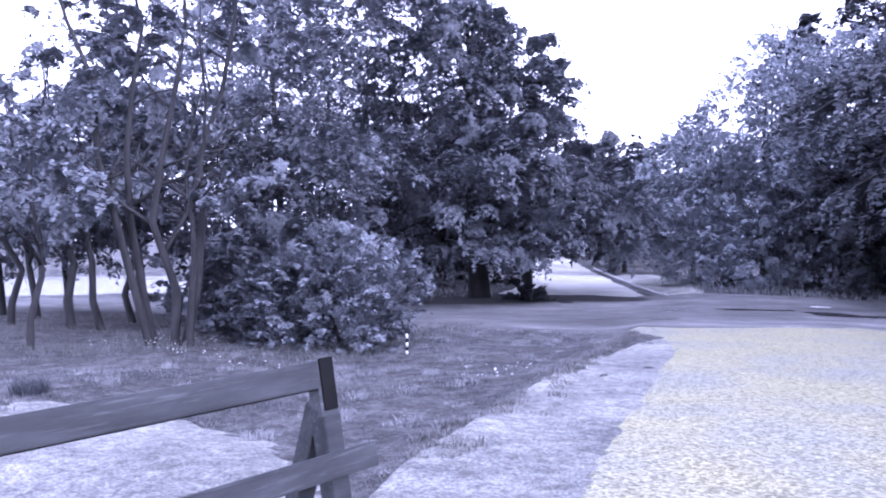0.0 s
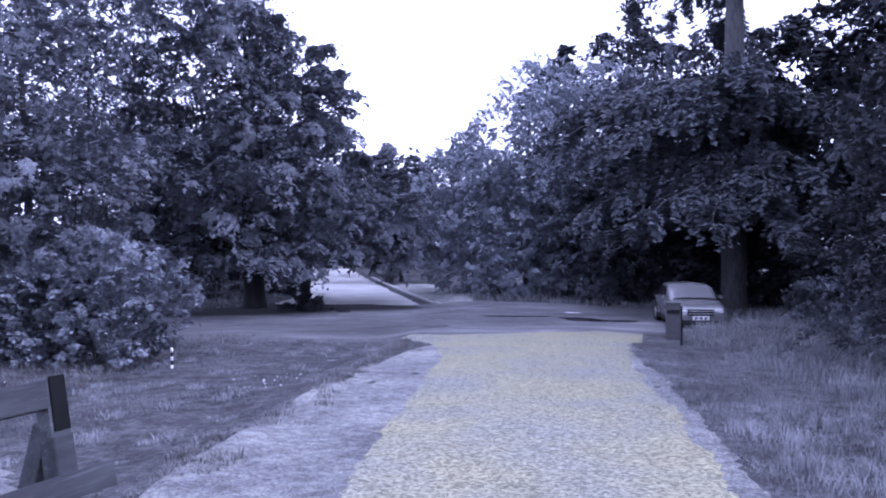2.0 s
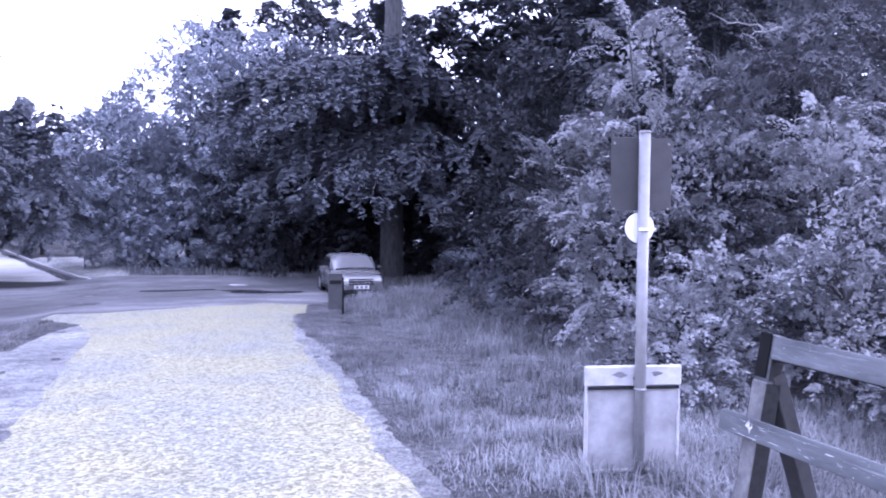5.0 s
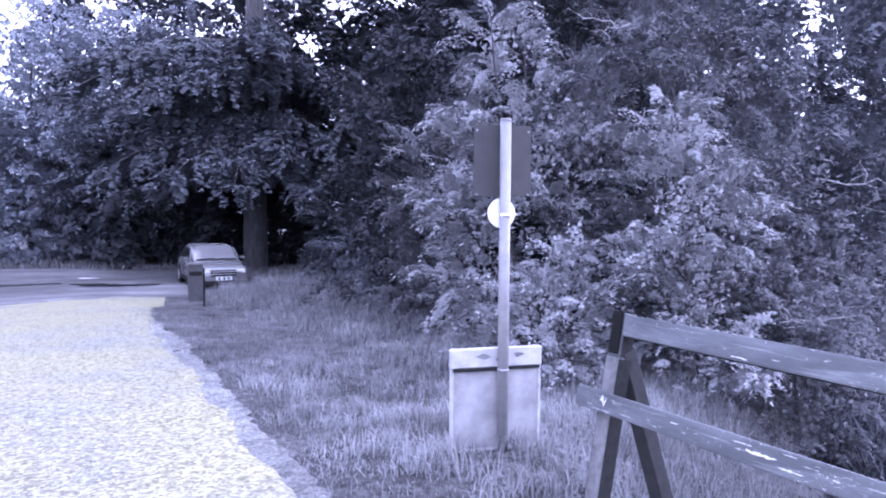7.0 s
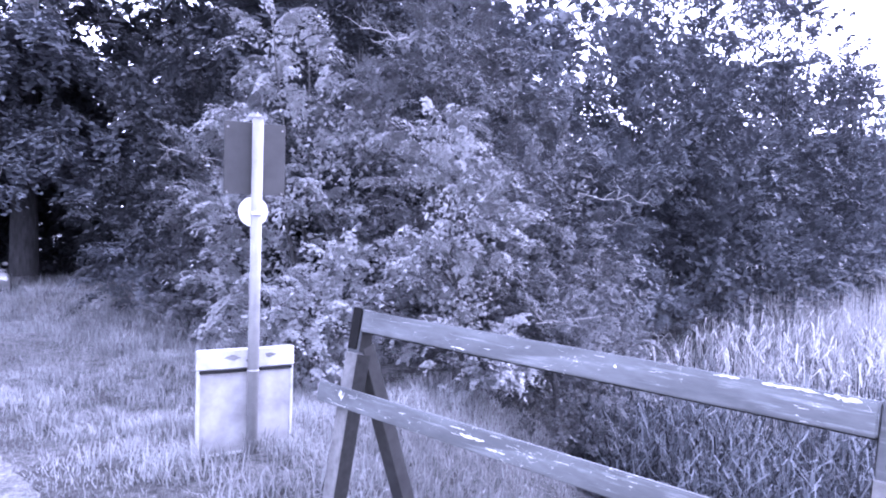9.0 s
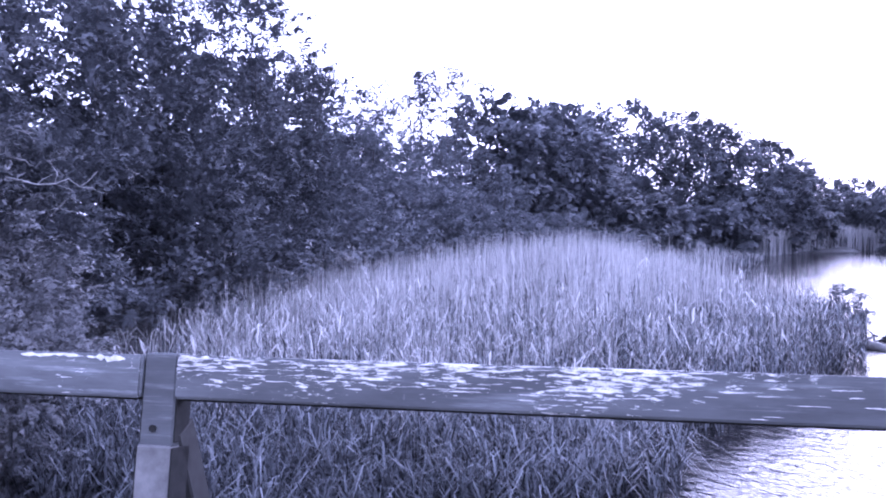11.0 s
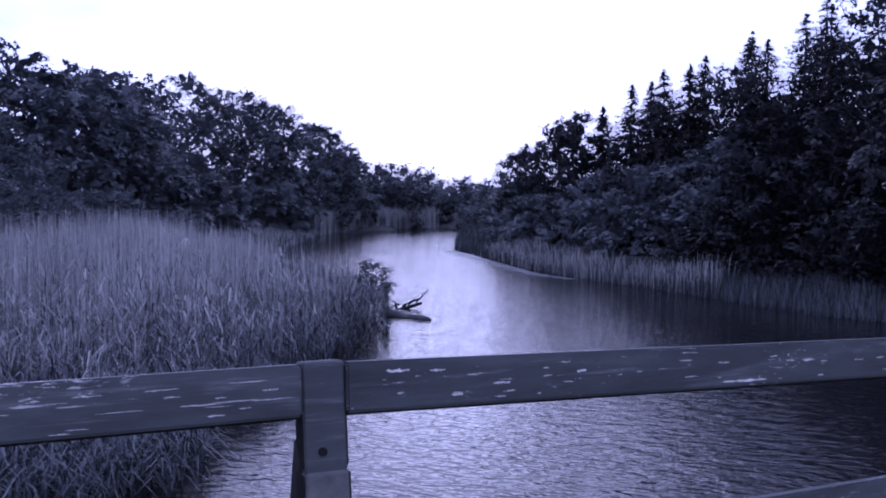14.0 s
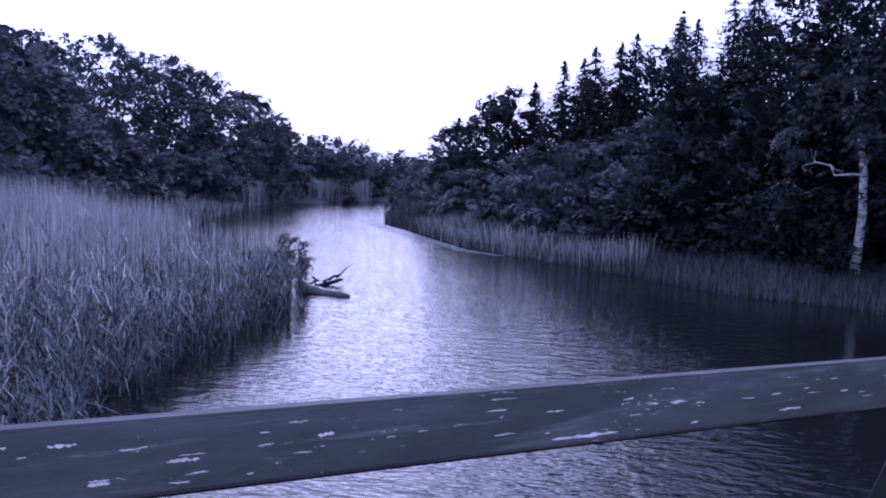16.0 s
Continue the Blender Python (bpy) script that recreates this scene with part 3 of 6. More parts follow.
tagged(new("mown_field", strip("mown_field", M_HAY, [(-6.2, -1.9, 2.0), (-7.5, -1.95, 3.4), (-8.0, -2.1, 4.6), (-8.0, -2.9, 5.6), (-7.0, -5.2, 6.6)], 0.25, 0.02, rng0, 15)),
             "pale mown grass beside the bridge", "field", kind="structure")
tagged(new("verge_ridge", strip("verge_ridge", M_HAY, [(-1.72, -1.05, 3.2), (-1.70, -1.02, 5.5), (-1.78, -1.15, 9.0), (-1.72, -1.25, 13.0)], 0.05, 0.020, rng0, 9)),
       "pale ridge of dry cut grass along the verge", "verge", kind="structure")
cross = tagged(new("road", strip("road", M_ROAD, [(-9.0, -1.2, 19.6), (-18, 4.2, 21.5), (-40, 7.5, 23.5), (-40, 9.5, 27), (-26, 9.0, 30), (-13.0, 7.5, 32.5), (-11.0, -0.8, 35.0)], 0.12, 0.05, rng0, 25)),
               "worn grey crossing road with damp patches", "road", kind="structure")
far_road = tagged(new("far_road", strip("far_road", M_SAND, [(-10.5, -2.4, 34.0), (-10.8, -4.2, 40), (-13.0, -7.6, 52), (-16, -11.5, 66), (-22, -17, 85)], 0.06, 0.06, rng0, 9)),
                  "pale road running on between the trees", "road", kind="structure")


def flat_patch(name, label, cx, cy, rx, ry, mat, lift, rng, category):
    a = np.linspace(0, 2 * math.pi, 28, endpoint=False)
    k = 1 + 0.22 * np.sin(a * 3 + 1) + rng.normal(0, 0.07, 28)
    x, y = cx + rx * k * np.cos(a), cy + ry * k * np.sin(a)
    v = [(cx, cy, ground_z(cx, cy) + lift)] + [(p, q, ground_z(p, q) + lift) for p, q in zip(x, y)]
    f = [(0, 1 + i, 1 + (i + 1) % 28) for i in range(28)]
    return tagged(new(name, mesh_py(name, v, f, mat)), label, category, kind="structure")


flat_patch("puddle", "dark wet mud patch on the crossing road", 4.0, 26.6, 1.3, 0.45, M_PUDDLE, 0.06, rng0, "puddle")
flat_patch("puddle", "dark wet mud patch on the crossing road", 1.2, 27.4, 1.2, 0.25, M_PUDDLE, 0.06, rng0, "puddle")
# plain white here paints the bright sky mirrored in the puddle
flat_patch("puddle", "small puddle painted white for the sky's reflection", 3.4, 28.9, 0.30, 0.16, M_WHITE, 0.065, rng0, "puddle")

# dark sheet added to paint the chestnut's shade onto road and ground
flat_patch("chestnut_shade", "dark sheet painting the chestnut's shade on the ground", -10.6, 32.4, 6.2, 3.2, M_TREE_SHADE, 0.075, rng0, "soil")

kerb = thing("kerb", label="pale stone kerb along the far road", category="kerb", kind="structure")
for i in range(28):
    y0 = 34.3 + i * 1.0
    x0, x1 = np.interp((y0, y0 + 1), (34, 40, 52, 66), (-2.0, -3.9, -7.3, -11.2))
    turn = math.degrees(math.atan2(-(x1 - x0), 1.0))
    k = part("kerb_stone", box_bm((0.16, 0.99, 0.24), bevel=0.02), M_KERB, kerb)
    k.matrix_basis = pose((x0 + x1) / 2, y0 + 0.5, ground_z((x0 + x1) / 2, y0) - 0.01, 0, 0, turn)
tagged(new("far_verge", strip("far_verge", M_HAY, [(-1.8, -0.6, 34.3), (-3.7, -0.6, 40), (-7.1, -4.0, 52)], 0.05, 0.1, rng0, 6)),
                   "pale dry verge behind the kerb", "verge", kind="structure")

# ---- the bridge ----
deck = thing("bridge", label="timber bridge deck over the pond", category="bridge", kind="structure")
part("deck", box_bm((6.9, 29.4, 0.22), (0.75, -12.3, -0.115)), M_DECK, deck)
part("gravel_layer", box_bm((6.3, 29.2, 0.02), (0.75, -12.3, 0.005)), M_GRAVEL, deck)
for yy in (-24, -18, -12, -6, -0.5):
    for xx in (-1.8, 3.4):
        part("pier", cyl_bm(0.18, 2.6, (xx, yy, -1.5)), M_DECK, deck)
part("abutment", box_bm((6.6, 0.5, 2.6), (0.75, 1.9, -1.5)), M_KERB, deck)

LEAN = 10.0     # the posts lean out over the water


def post_thing(x, y, out, turn, base=0.0, tarred=False):
    """An A-shaped post: a leaning timber with a raking strut outside. out is +1 to lean towards the local +x."""
    t = thing("bridge_post", x, y, base, turn, "grey-painted leaning timber post with a raking strut", "post", "bridge posts")
    lean = pose(0, 0, 0, 0, out * LEAN, 0)
    tall = 1.142 / math.cos(radians(LEAN))
    foot = -out * 1.135 * math.tan(radians(LEAN))
    shift = Matrix.Translation((foot, 0, 0)) @ lean
    p = part("shaft", box_bm((0.10, 0.10, 0.92), (out * 0.05, 0, 0.45), shift, 0.006), M_POST_LOW if out > 0 else M_RAIL_SOUND, t)
    # thin dark boards paint the shade on both sides of the shaft
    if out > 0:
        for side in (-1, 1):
            part("side_shade", box_bm((0.094, 0.006, 0.91), (out * 0.053, side * 0.052, 0.45), shift, 0.002), M_SIDE, t, "thin dark board painting shade on the post's side")
    part("head", box_bm((0.085, 0.098, tall - 0.905), (out * 0.052, 0, (tall + 0.905) / 2), shift, 0.005), M_POST, t)
    if out > 0:
        part("bolt", cyl_bm(0.010, 0.010, m=shift @ pose(0.007, 0.008, 0.955, 0, 90, 0), sides=10), M_BLACK, t, "rusty bolt head")
    # the same painted shade on the sides of the head
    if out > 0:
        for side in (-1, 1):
            part("side_shade", box_bm((0.078, 0.006, tall - 0.93), (0.055, side * 0.0505, (tall + 0.905) / 2), shift, 0.002), M_SIDE, t, "thin dark board painting shade on the post's side")
    if tarred:
        part("end_cap", box_bm((0.012, 0.078, 0.235), (out * 0.003, 0.0, tall - 0.112), shift, 0.003), M_TAR_SHADE, t, "black tarred strip")
    a, b = Vector((foot + out * 0.24, 0, 0.93)), Vector((foot + out * 0.62, 0, -0.14))
    mid, d = (a + b) / 2, (b - a)
    part("strut", box_bm((0.11, 0.088, d.length), m=Matrix.Translation(mid) @ d.to_track_quat("Z", "Y").to_matrix().to_4x4(), bevel=0.005), M_STRUT if out > 0 else M_RAIL_SOUND, t)
    return t


RAIL_X = 3.98


def rail_piece(name, y0, y1, x, z, h, d, mat, label, turn=0.0, out=1, group="top rails", dip=0.0):
    """A timber along local y from y0 to y1 whose inner face leans with the posts."""
    ob = thing(name, 0, 0, 0, turn, label, "rail", group)
    bm = box_bm((d, y1 - y0, h), (out * d / 2, 0, 0), pose(0, 0, 0, dip, out * LEAN, 0), 0.006, 2)
    p = part("timber", bm, mat, ob)
    p.location = (x, (y0 + y1) / 2, z)
    # a black strip along the bottom paints the rail's shadow line
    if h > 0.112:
        e = part("under_shade", box_bm((d - 0.02, y1 - y0 - 0.004, 0.008), (out * (d / 2 + 0.004), 0, -h / 2 - 0.002), pose(0, 0, 0, dip, out * LEAN, 0), 0.003), M_TAR_SHADE, ob, "thin dark strip painting shade under the rail")
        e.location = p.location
    return ob, p


POSTS = (2.38, -0.385, -2.495, -4.95, -7.3)
for k, yy in enumerate(POSTS):
    post_thing(RAIL_X, yy, 1, 0, tarred=k == 0)
labels = ("grey-painted timber handrail with a few pale chips", "grey-painted timber handrail flaking to bare wood",
          "grey-painted timber handrail with small scratches and chips", "plain grey-painted timber handrail beam")
RAILS = []
for k, (a, b) in enumerate(zip(POSTS, POSTS[1:])):
    made = rail_piece("top_rail", b + 0.052, a - 0.052, RAIL_X - 0.012, (1.078, 1.08, 1.052, 0.998)[k], 0.118, 0.07, (M_RAIL_PALE, M_RAIL_WORN, M_RAIL, M_RAIL)[k], labels[k], dip=(0, 0, 1.3, 1.3)[k])
    RAILS.append(made)
RAILS.append(rail_piece("lower_rail", POSTS[1] + 0.06, 2.57, RAIL_X - 0.135, 0.655, 0.11, 0.04, M_RAIL_LOW, "grey lower rail flaking to bare wood", group="lower rails"))
rail_piece("lower_rail", POSTS[4], POSTS[1] + 0.05, RAIL_X - 0.135, 0.655, 0.11, 0.04, M_RAIL, "grey-painted timber lower rail", group="lower rails")

def bare_patches(ob, timber, spots, seed, dip=0.0):
    """Ragged slivers where the paint has come away; spots are (y, z, length, height) on the inner face, about the timber's middle."""
    rng = np.random.RandomState(seed)
    m = pose(0, 0, 0, dip, LEAN, 0)
    for yy, zz, length, high in spots:
        n = 14
        u = np.linspace(-0.5, 0.5, n)
        body = np.sqrt(np.clip(1 - (2 * u) ** 2, 0.02, 1)) * high * 0.5
        drift = 0.16 * high * np.cumsum(rng.normal(0, 0.5, n))
        up, lo = body * rng.uniform(0.05, 1.5, n) + drift, -body * rng.uniform(0.05, 1.5, n) + drift
        ring = [(yy + length * s, zz + h) for s, h in zip(u, up)] + [(yy + length * s, zz + h) for s, h in zip(u[::-1], lo[::-1])]
        k = len(ring)
        v = [m @ Vector((-0.0008, p, q)) for p, q in ring] + [m @ Vector((0.004, p, q)) for p, q in ring]
        f = [tuple(range(k))] + [(i, i + k, (i + 1) % k + k, (i + 1) % k) for i in range(k)]
        p = part("bare_patch", mesh_py("bare_patch", v, f, M_BARE), None, ob)
        p.location = timber.location


def sprinkle(n, half, seed, lo=-0.045, hi=0.048, long=0.05):
    rng = np.random.RandomState(seed)
    return [(rng.uniform(-half, half), rng.uniform(lo, hi), rng.uniform(0.3, 1.2) * long, rng.uniform(0.001, 0.0034)) for _ in range(n)]


bare_patches(*RAILS[0], [(-1.05, 0.05, 0.20, 0.012), (-1.22, 0.046, 0.12, 0.016), (-0.82, 0.052, 0.10, 0.008), (-0.35, 0.01, 0.012, 0.014), (0.55, -0.045, 0.10, 0.006)] + sprinkle(9, 1.2, 3), 5)
bare_patches(*RAILS[1], sprinkle(46, 0.95, 4, -0.02, 0.055, 0.11) + sprinkle(14, 0.95, 8, -0.05, 0.0, 0.06), 6)
bare_patches(*RAILS[2], [(0.02, -0.043, 0.16, 0.007), (-0.22, 0.005, 0.045, 0.007), (0.95, 0.03, 0.04, 0.005), (0.78, -0.01, 0.05, 0.006), (0.55, 0.012, 0.03, 0.006), (-0.55, -0.035, 0.07, 0.005), (1.05, 0.035, 0.06, 0.008),
                         (0.90, -0.03, 0.03, 0.006)] + sprinkle(42, 1.1, 7, long=0.04), 7, 1.3)
bare_patches(*RAILS[4], [(1.22, 0.01, 0.045, 0.035), (0.2, 0.01, 0.16, 0.016), (0.05, -0.02, 0.12, 0.008), (0.30, 0.03, 0.10, 0.006), (0.7, 0.02, 0.05, 0.005)] + sprinkle(16, 1.4, 9, long=0.08), 8)

# the other side, which splays out
LT = math.degrees(math.atan2(0.46, 1.28)) * -1
c_l, s_l = math.cos(radians(LT)), math.sin(radians(LT))
LX, LY = -1.01, 2.36

for k, back in enumerate((0.0, 2.6, 5.2)):
    px, py = LX + s_l * back, LY - c_l * back
    post_thing(px, py, -1, LT, tarred=k == 0)
for k in range(2):
    a, b = 0.05 + 2.6 * k, 2.55 + 2.6 * k
    ob, p = rail_piece("top_rail", -b, -a, 0.012, 1.075, 0.118, 0.07, M_RAIL_SOUND, "smooth grey-painted timber handrail", LT, -1)
    ob.location = (LX, LY, 0)
ob, p = rail_piece("lower_rail", -5.2, 0.2, 0.125, 0.69, 0.11, 0.04, M_RAIL_SOUND, "grey-painted timber lower rail", LT, -1, "lower rails")
ob.location = (LX, LY, 0)

# ---- sign, board, bin, marker ----


def sign_thing():
    t = thing("sign_post", 3.955, 3.485, -0.06, 0, "galvanised pole carrying a grey plate and white disc", "sign")
    part("pole", cyl_bm(0.037, 2.42, (0, 0, 1.15), 20, bevel=0.004), M_GALV, t)
    part("pole_cap", cyl_bm(0.041, 0.02, (0, 0, 2.36), 20, bevel=0.006), M_GALV, t)
    turn = pose(0, 0, 0, 0, 0, -10)
    part("plate", box_bm((0.425, 0.004, 0.48), (0.0, 0.048, 2.09), turn, 0.0015), M_PLATE, t, "dark grey metal plate back")
    for xx in (-0.19, 0.19):
        for zz in (1.86, 2.29):
            part("rivet", cyl_bm(0.008, 0.006, m=turn @ pose(xx, 0.044, zz, 90, 0, 0), sides=8), M_GALV, t)
    part("disc", cyl_bm(0.102, 0.008, m=turn @ pose(-0.005, 0.048, 1.735, 90, 0, 0), sides=32), M_WHITE, t, "round white disc")
    part("disc_edge", cyl_bm(0.108, 0.004, m=turn @ pose(-0.005, 0.055, 1.735, 90, 0, 0), sides=32), M_BLACK, t)
    part("clamp", box_bm((0.12, 0.012, 0.018), (0.01, -0.041, 1.725), turn, 0.003), M_WHITE, t, "white clamp strap")
    part("clamp_bolt", cyl_bm(0.007, 0.04, m=turn @ pose(0.066, -0.038, 1.725, 90, 0, 0), sides=8), M_GALV, t)
    part("collar", cyl_bm(0.041, 0.025, (0, 0, 0.665), 20, bevel=0.004), M_GALV, t)
    return t


sign_thing()


def flake_bm(x, z, w, h, y):
    """A thin ragged patch standing in the xz plane."""
    rng = np.random.RandomState(int(abs(x) * 977 + z * 131))
    bm = bmesh.new()
    a = np.linspace(0, 2 * math.pi, 14, endpoint=False)
    r = rng.uniform(0.55, 1.0, 14)
    front = [bm.verts.new((x + w / 2 * p * math.cos(q), y, z + h / 2 * p * math.sin(q))) for p, q in zip(r, a)]
    back = [bm.verts.new((v.co.x, y + 0.003, v.co.z)) for v in front]
    bm.faces.new(front)
    for i in range(14):
        j = (i + 1) % 14
        bm.faces.new((front[j], front[i], back[i], back[j]))
    return bm


def board_thing():
    t = thing("notice_board", 3.935, 3.545, -0.05, -13, "weathered white board with a folded lip by the pole", "board")
    part("panel", box_bm((0.64, 0.024, 0.57), (0, 0.002, 0.385), None, 0.004), M_BOARD, t)
    for xx in (-0.318, 0.318):
        part("edge_strip", box_bm((0.022, 0.034, 0.59), (xx, 0.0, 0.385), None, 0.005), M_BOARDEDGE, t, "paler folded edge")
    part("edge_strip", box_bm((0.655, 0.034, 0.022), (0, 0.0, 0.095), None, 0.005), M_BOARDEDGE, t, "paler folded edge")
    part("lip", box_bm((0.665, 0.042, 0.135), (0, -0.004, 0.735), None, 0.008), M_BOARDEDGE, t, "pale stained lip")
    for xx, zz, w, h in ((-0.10, 0.745, 0.12, 0.05), (0.02, 0.72, 0.07, 0.03), (0.16, 0.75, 0.10, 0.04)):
        part("stain", flake_bm(xx, zz, w, h, -0.0262), M_STAIN, t, "grey weather stain")
    # near-black strip: the shade below the lip is put into its colour
    part("seam", box_bm((0.63, 0.016, 0.020), (0, -0.024, 0.658), None, 0.003), M_DARKLINE, t, "dark strip painting the shade line under the lip")
    return t


board_thing()


def bin_thing():
    t = thing("litter_bin", 5.08, 18.95, ground_z(5.08, 18.95), -10, "dark grey box-shaped litter bin on a post", "bin")
    part("body", box_bm((0.36, 0.36, 0.88), (0, 0, 0.60), None, 0.015, 2), M_BIN, t)
    part("lid", box_bm((0.38, 0.38, 0.04), (0, 0, 1.06), None, 0.012, 2), M_BIN, t)
    part("leg", box_bm((0.05, 0.05, 1.0), (0.2, 0, 0.48), None, 0.006), M_BLACK, t)
    part("mouth", box_bm((0.30, 0.02, 0.10), (0, -0.2, 0.86), None, 0.004), M_BLACK, t)
    return t


bin_thing()


def marker_thing():
    t = thing("marker_post", -5.29, 13.07, ground_z(-5.29, 13.07), 0, "small black and white banded marker post in the grass", "post")
    for k in range(5):
        part("band", cyl_bm(0.022, 0.08, (0, 0, 0.03 + 0.08 * k), 12), M_WHITE if k % 2 == 0 else M_BLACK, t)
    return t


marker_thing()

def fence_thing():
    t = thing("fence", label="thin weathered post-and-rail fence at the edge of the wood", category="fence")
    a, e = Vector((-16.6, 36.8, 0)), Vector((-11.6, 36.4, 0))
    for k in range(9):
        p = a.lerp(e, k / 8)
        part("post", cyl_bm(0.045, 1.15, (p.x, p.y, ground_z(p.x, p.y) + 0.5), 8), M_DEADWOOD, t)
    for zz in (0.45, 0.92):
        pts = [a.lerp(e, k / 8) for k in range(9)]
        part("rail", tubes_mesh("rail", [tube([(p.x, p.y - 0.05, ground_z(p.x, p.y) + zz) for p in pts], [0.035] * 9, 6)], M_DEADWOOD), None, t)
    return t


fence_thing()

# ---- the parked car ----


def loft(name, sections, mat, smooth_it=True):
    """A closed skin through rings of equal count."""
    v = np.concatenate([np.asarray(s, float) for s in sections])
    n, f = len(sections[0]), []
    for i in range(len(sections) - 1):
        for j in range(n):
            k = (j + 1) % n
            f.append((i * n + j, i * n + k, (i + 1) * n + k, (i + 1) * n + j))
    f.append(tuple(range(n))[::-1])
    f.append(tuple((len(sections) - 1) * n + j for j in range(n)))
    return mesh_py(name, v, f, mat, smooth=smooth_it)


def car_thing(x, y, turn):
    t = thing("car", x, y, ground_z(x, y) + 0.05, turn, "silver hatchback parked beside the trees", "car")
    # rings across the car, from the nose (-y) to the tail
    def ring(yy, w, lo, mid, hi):
        half = [(0.0, lo), (w * 0.86, lo), (w, lo + 0.12), (w, mid), (w * 0.95, hi - 0.03), (w * 0.80, hi), (0.0, hi + 0.015)]
        return [(a, yy, b) for a, b in half] + [(-a, yy, b) for a, b in half[-2:0:-1]]
    body = [ring(-2.05, 0.60, 0.30, 0.45, 0.58), ring(-1.98, 0.78, 0.22, 0.50, 0.68), ring(-1.6, 0.84, 0.20, 0.60, 0.78), ring(-0.9, 0.86, 0.20, 0.66, 0.88),
            ring(0.2, 0.87, 0.20, 0.68, 0.92), ring(1.3, 0.86, 0.20, 0.68, 0.92), ring(1.9, 0.80, 0.24, 0.66, 0.88), ring(2.02, 0.66, 0.34, 0.6, 0.8)]
    part("body", loft("body", body, M_CAR), None, t)
    def cab(yy, w, lo, hi):
        half = [(0.0, lo), (w, lo), (w * 0.86, hi - 0.10), (w * 0.74, hi - 0.02), (0.0, hi)]
        return [(a, yy, b) for a, b in half] + [(-a, yy, b) for a, b in half[-2:0:-1]]
    cabin = [cab(-0.98, 0.80, 0.80, 0.90), cab(-0.30, 0.79, 0.82, 1.34), cab(0.15, 0.79, 0.82, 1.40), cab(1.0, 0.78, 0.82, 1.38), cab(1.85, 0.70, 0.82, 0.98)]
    part("roof", loft("roof", cabin, M_CAR), None, t)
    ws = [(-0.66, -0.97, 0.92), (0.66, -0.97, 0.92), (0.55, -0.36, 1.315), (-0.55, -0.36, 1.315)]
    part("windscreen", mesh_py("windscreen", [(a, b - 0.03, c + 0.03) for a, b, c in ws] + [(a, b, c) for a, b, c in ws],
                               [(0, 1, 2, 3), (4, 7, 6, 5), (0, 4, 5, 1), (1, 5, 6, 2), (2, 6, 7, 3), (3, 7, 4, 0)], M_GLASS), None, t)
    for s in (-1, 1):
        for a0, a1, b0, b1 in ((-0.62, 0.18, -0.22, 0.16), (0.26, 1.25, 0.26, 0.95)):
            q = [(s * 0.805, a0, 0.93), (s * 0.805, a1, 0.93), (s * 0.715, b1, 1.27), (s * 0.715, b0, 1.27)]
            inn = [(p[0] - s * 0.03, p[1], p[2]) for p in q]
            part("side_window", mesh_py("side_window", q + inn, [(0, 1, 2, 3), (4, 7, 6, 5), (0, 4, 5, 1), (1, 5, 6, 2), (2, 6, 7, 3), (3, 7, 4, 0)], M_SIDEGLASS), None, t)
        part("headlight", box_bm((0.34, 0.14, 0.15), (s * 0.56, -1.96, 0.60), None, 0.04, 2), M_PLASTICLAMP, t)
        part("mirror", box_bm((0.17, 0.10, 0.11), (s * 0.93, -0.62, 0.96), None, 0.03, 2), M_CAR, t)
        part("sill", box_bm((0.03, 2.1, 0.14), (s * 0.862, 0.0, 0.27), None, 0.008), M_CARDARK, t)
        part("waist_trim", box_bm((0.016, 2.6, 0.03), (s * 0.87, 0.1, 0.60), None, 0.004), M_CARDARK, t)
        for yy in (-1.28, 1.28):
            part("wheel_arch", cyl_bm(0.37, 0.10, m=pose(s * 0.822, yy, 0.31, 0, 90, 0), sides=24), M_CARDARK, t)
            w = part("wheel", cyl_bm(0.30, 0.19, m=pose(s * 0.77, yy, 0.29, 0, 90, 0), sides=24, bevel=0.03), M_TYRE, t)
            part("rim", cyl_bm(0.19, 0.02, m=pose(s * 0.87, yy, 0.29, 0, 90, 0), sides=16), M_RIM, w)
    part("grille", box_bm((0.80, 0.10, 0.20), (0, -2.04, 0.575), None, 0.02), M_CARDARK, t)
    for zz in (0.535, 0.615):
        part("grille_bar", box_bm((0.76, 0.02, 0.016), (0, -2.095, zz), None, 0.004), M_RIM, t)
    part("bonnet_seam", box_bm((1.36, 0.02, 0.02), (0, -1.02, 0.905), None, 0.005), M_CARDARK, t)
    for s in (-1, 1):
        part("wiper", box_bm((0.5, 0.02, 0.02), (s * 0.26, -0.99, 0.975), pose(0, 0, 0, 0, s * 3, 0), 0.005), M_CARDARK, t)
        part("door_seam", box_bm((0.012, 0.014, 0.62), (s * 0.872, 0.22, 0.56), None, 0.003), M_CARDARK, t)
        part("door_handle", box_bm((0.03, 0.16, 0.03), (s * 0.878, 0.02, 0.78), None, 0.008), M_CARDARK, t)
    part("bumper", box_bm((1.50, 0.16, 0.16), (0, -2.02, 0.36), None, 0.05, 2), M_CAR, t)
    part("intake", box_bm((1.34, 0.06, 0.15), (0, -2.085, 0.255), None, 0.012), M_CARDARK, t)
    part("number_plate", box_bm((0.50, 0.02, 0.11), (0, -2.105, 0.40), None, 0.004), M_WHITE, t)
    for a in (-0.15, 0.0, 0.15):
        part("plate_bar", box_bm((0.09, 0.008, 0.06), (a, -2.117, 0.40)), M_BLACK, t)
    return t


car_thing(7.05, 26.0, -2)

# ---- trees and shrubs ----


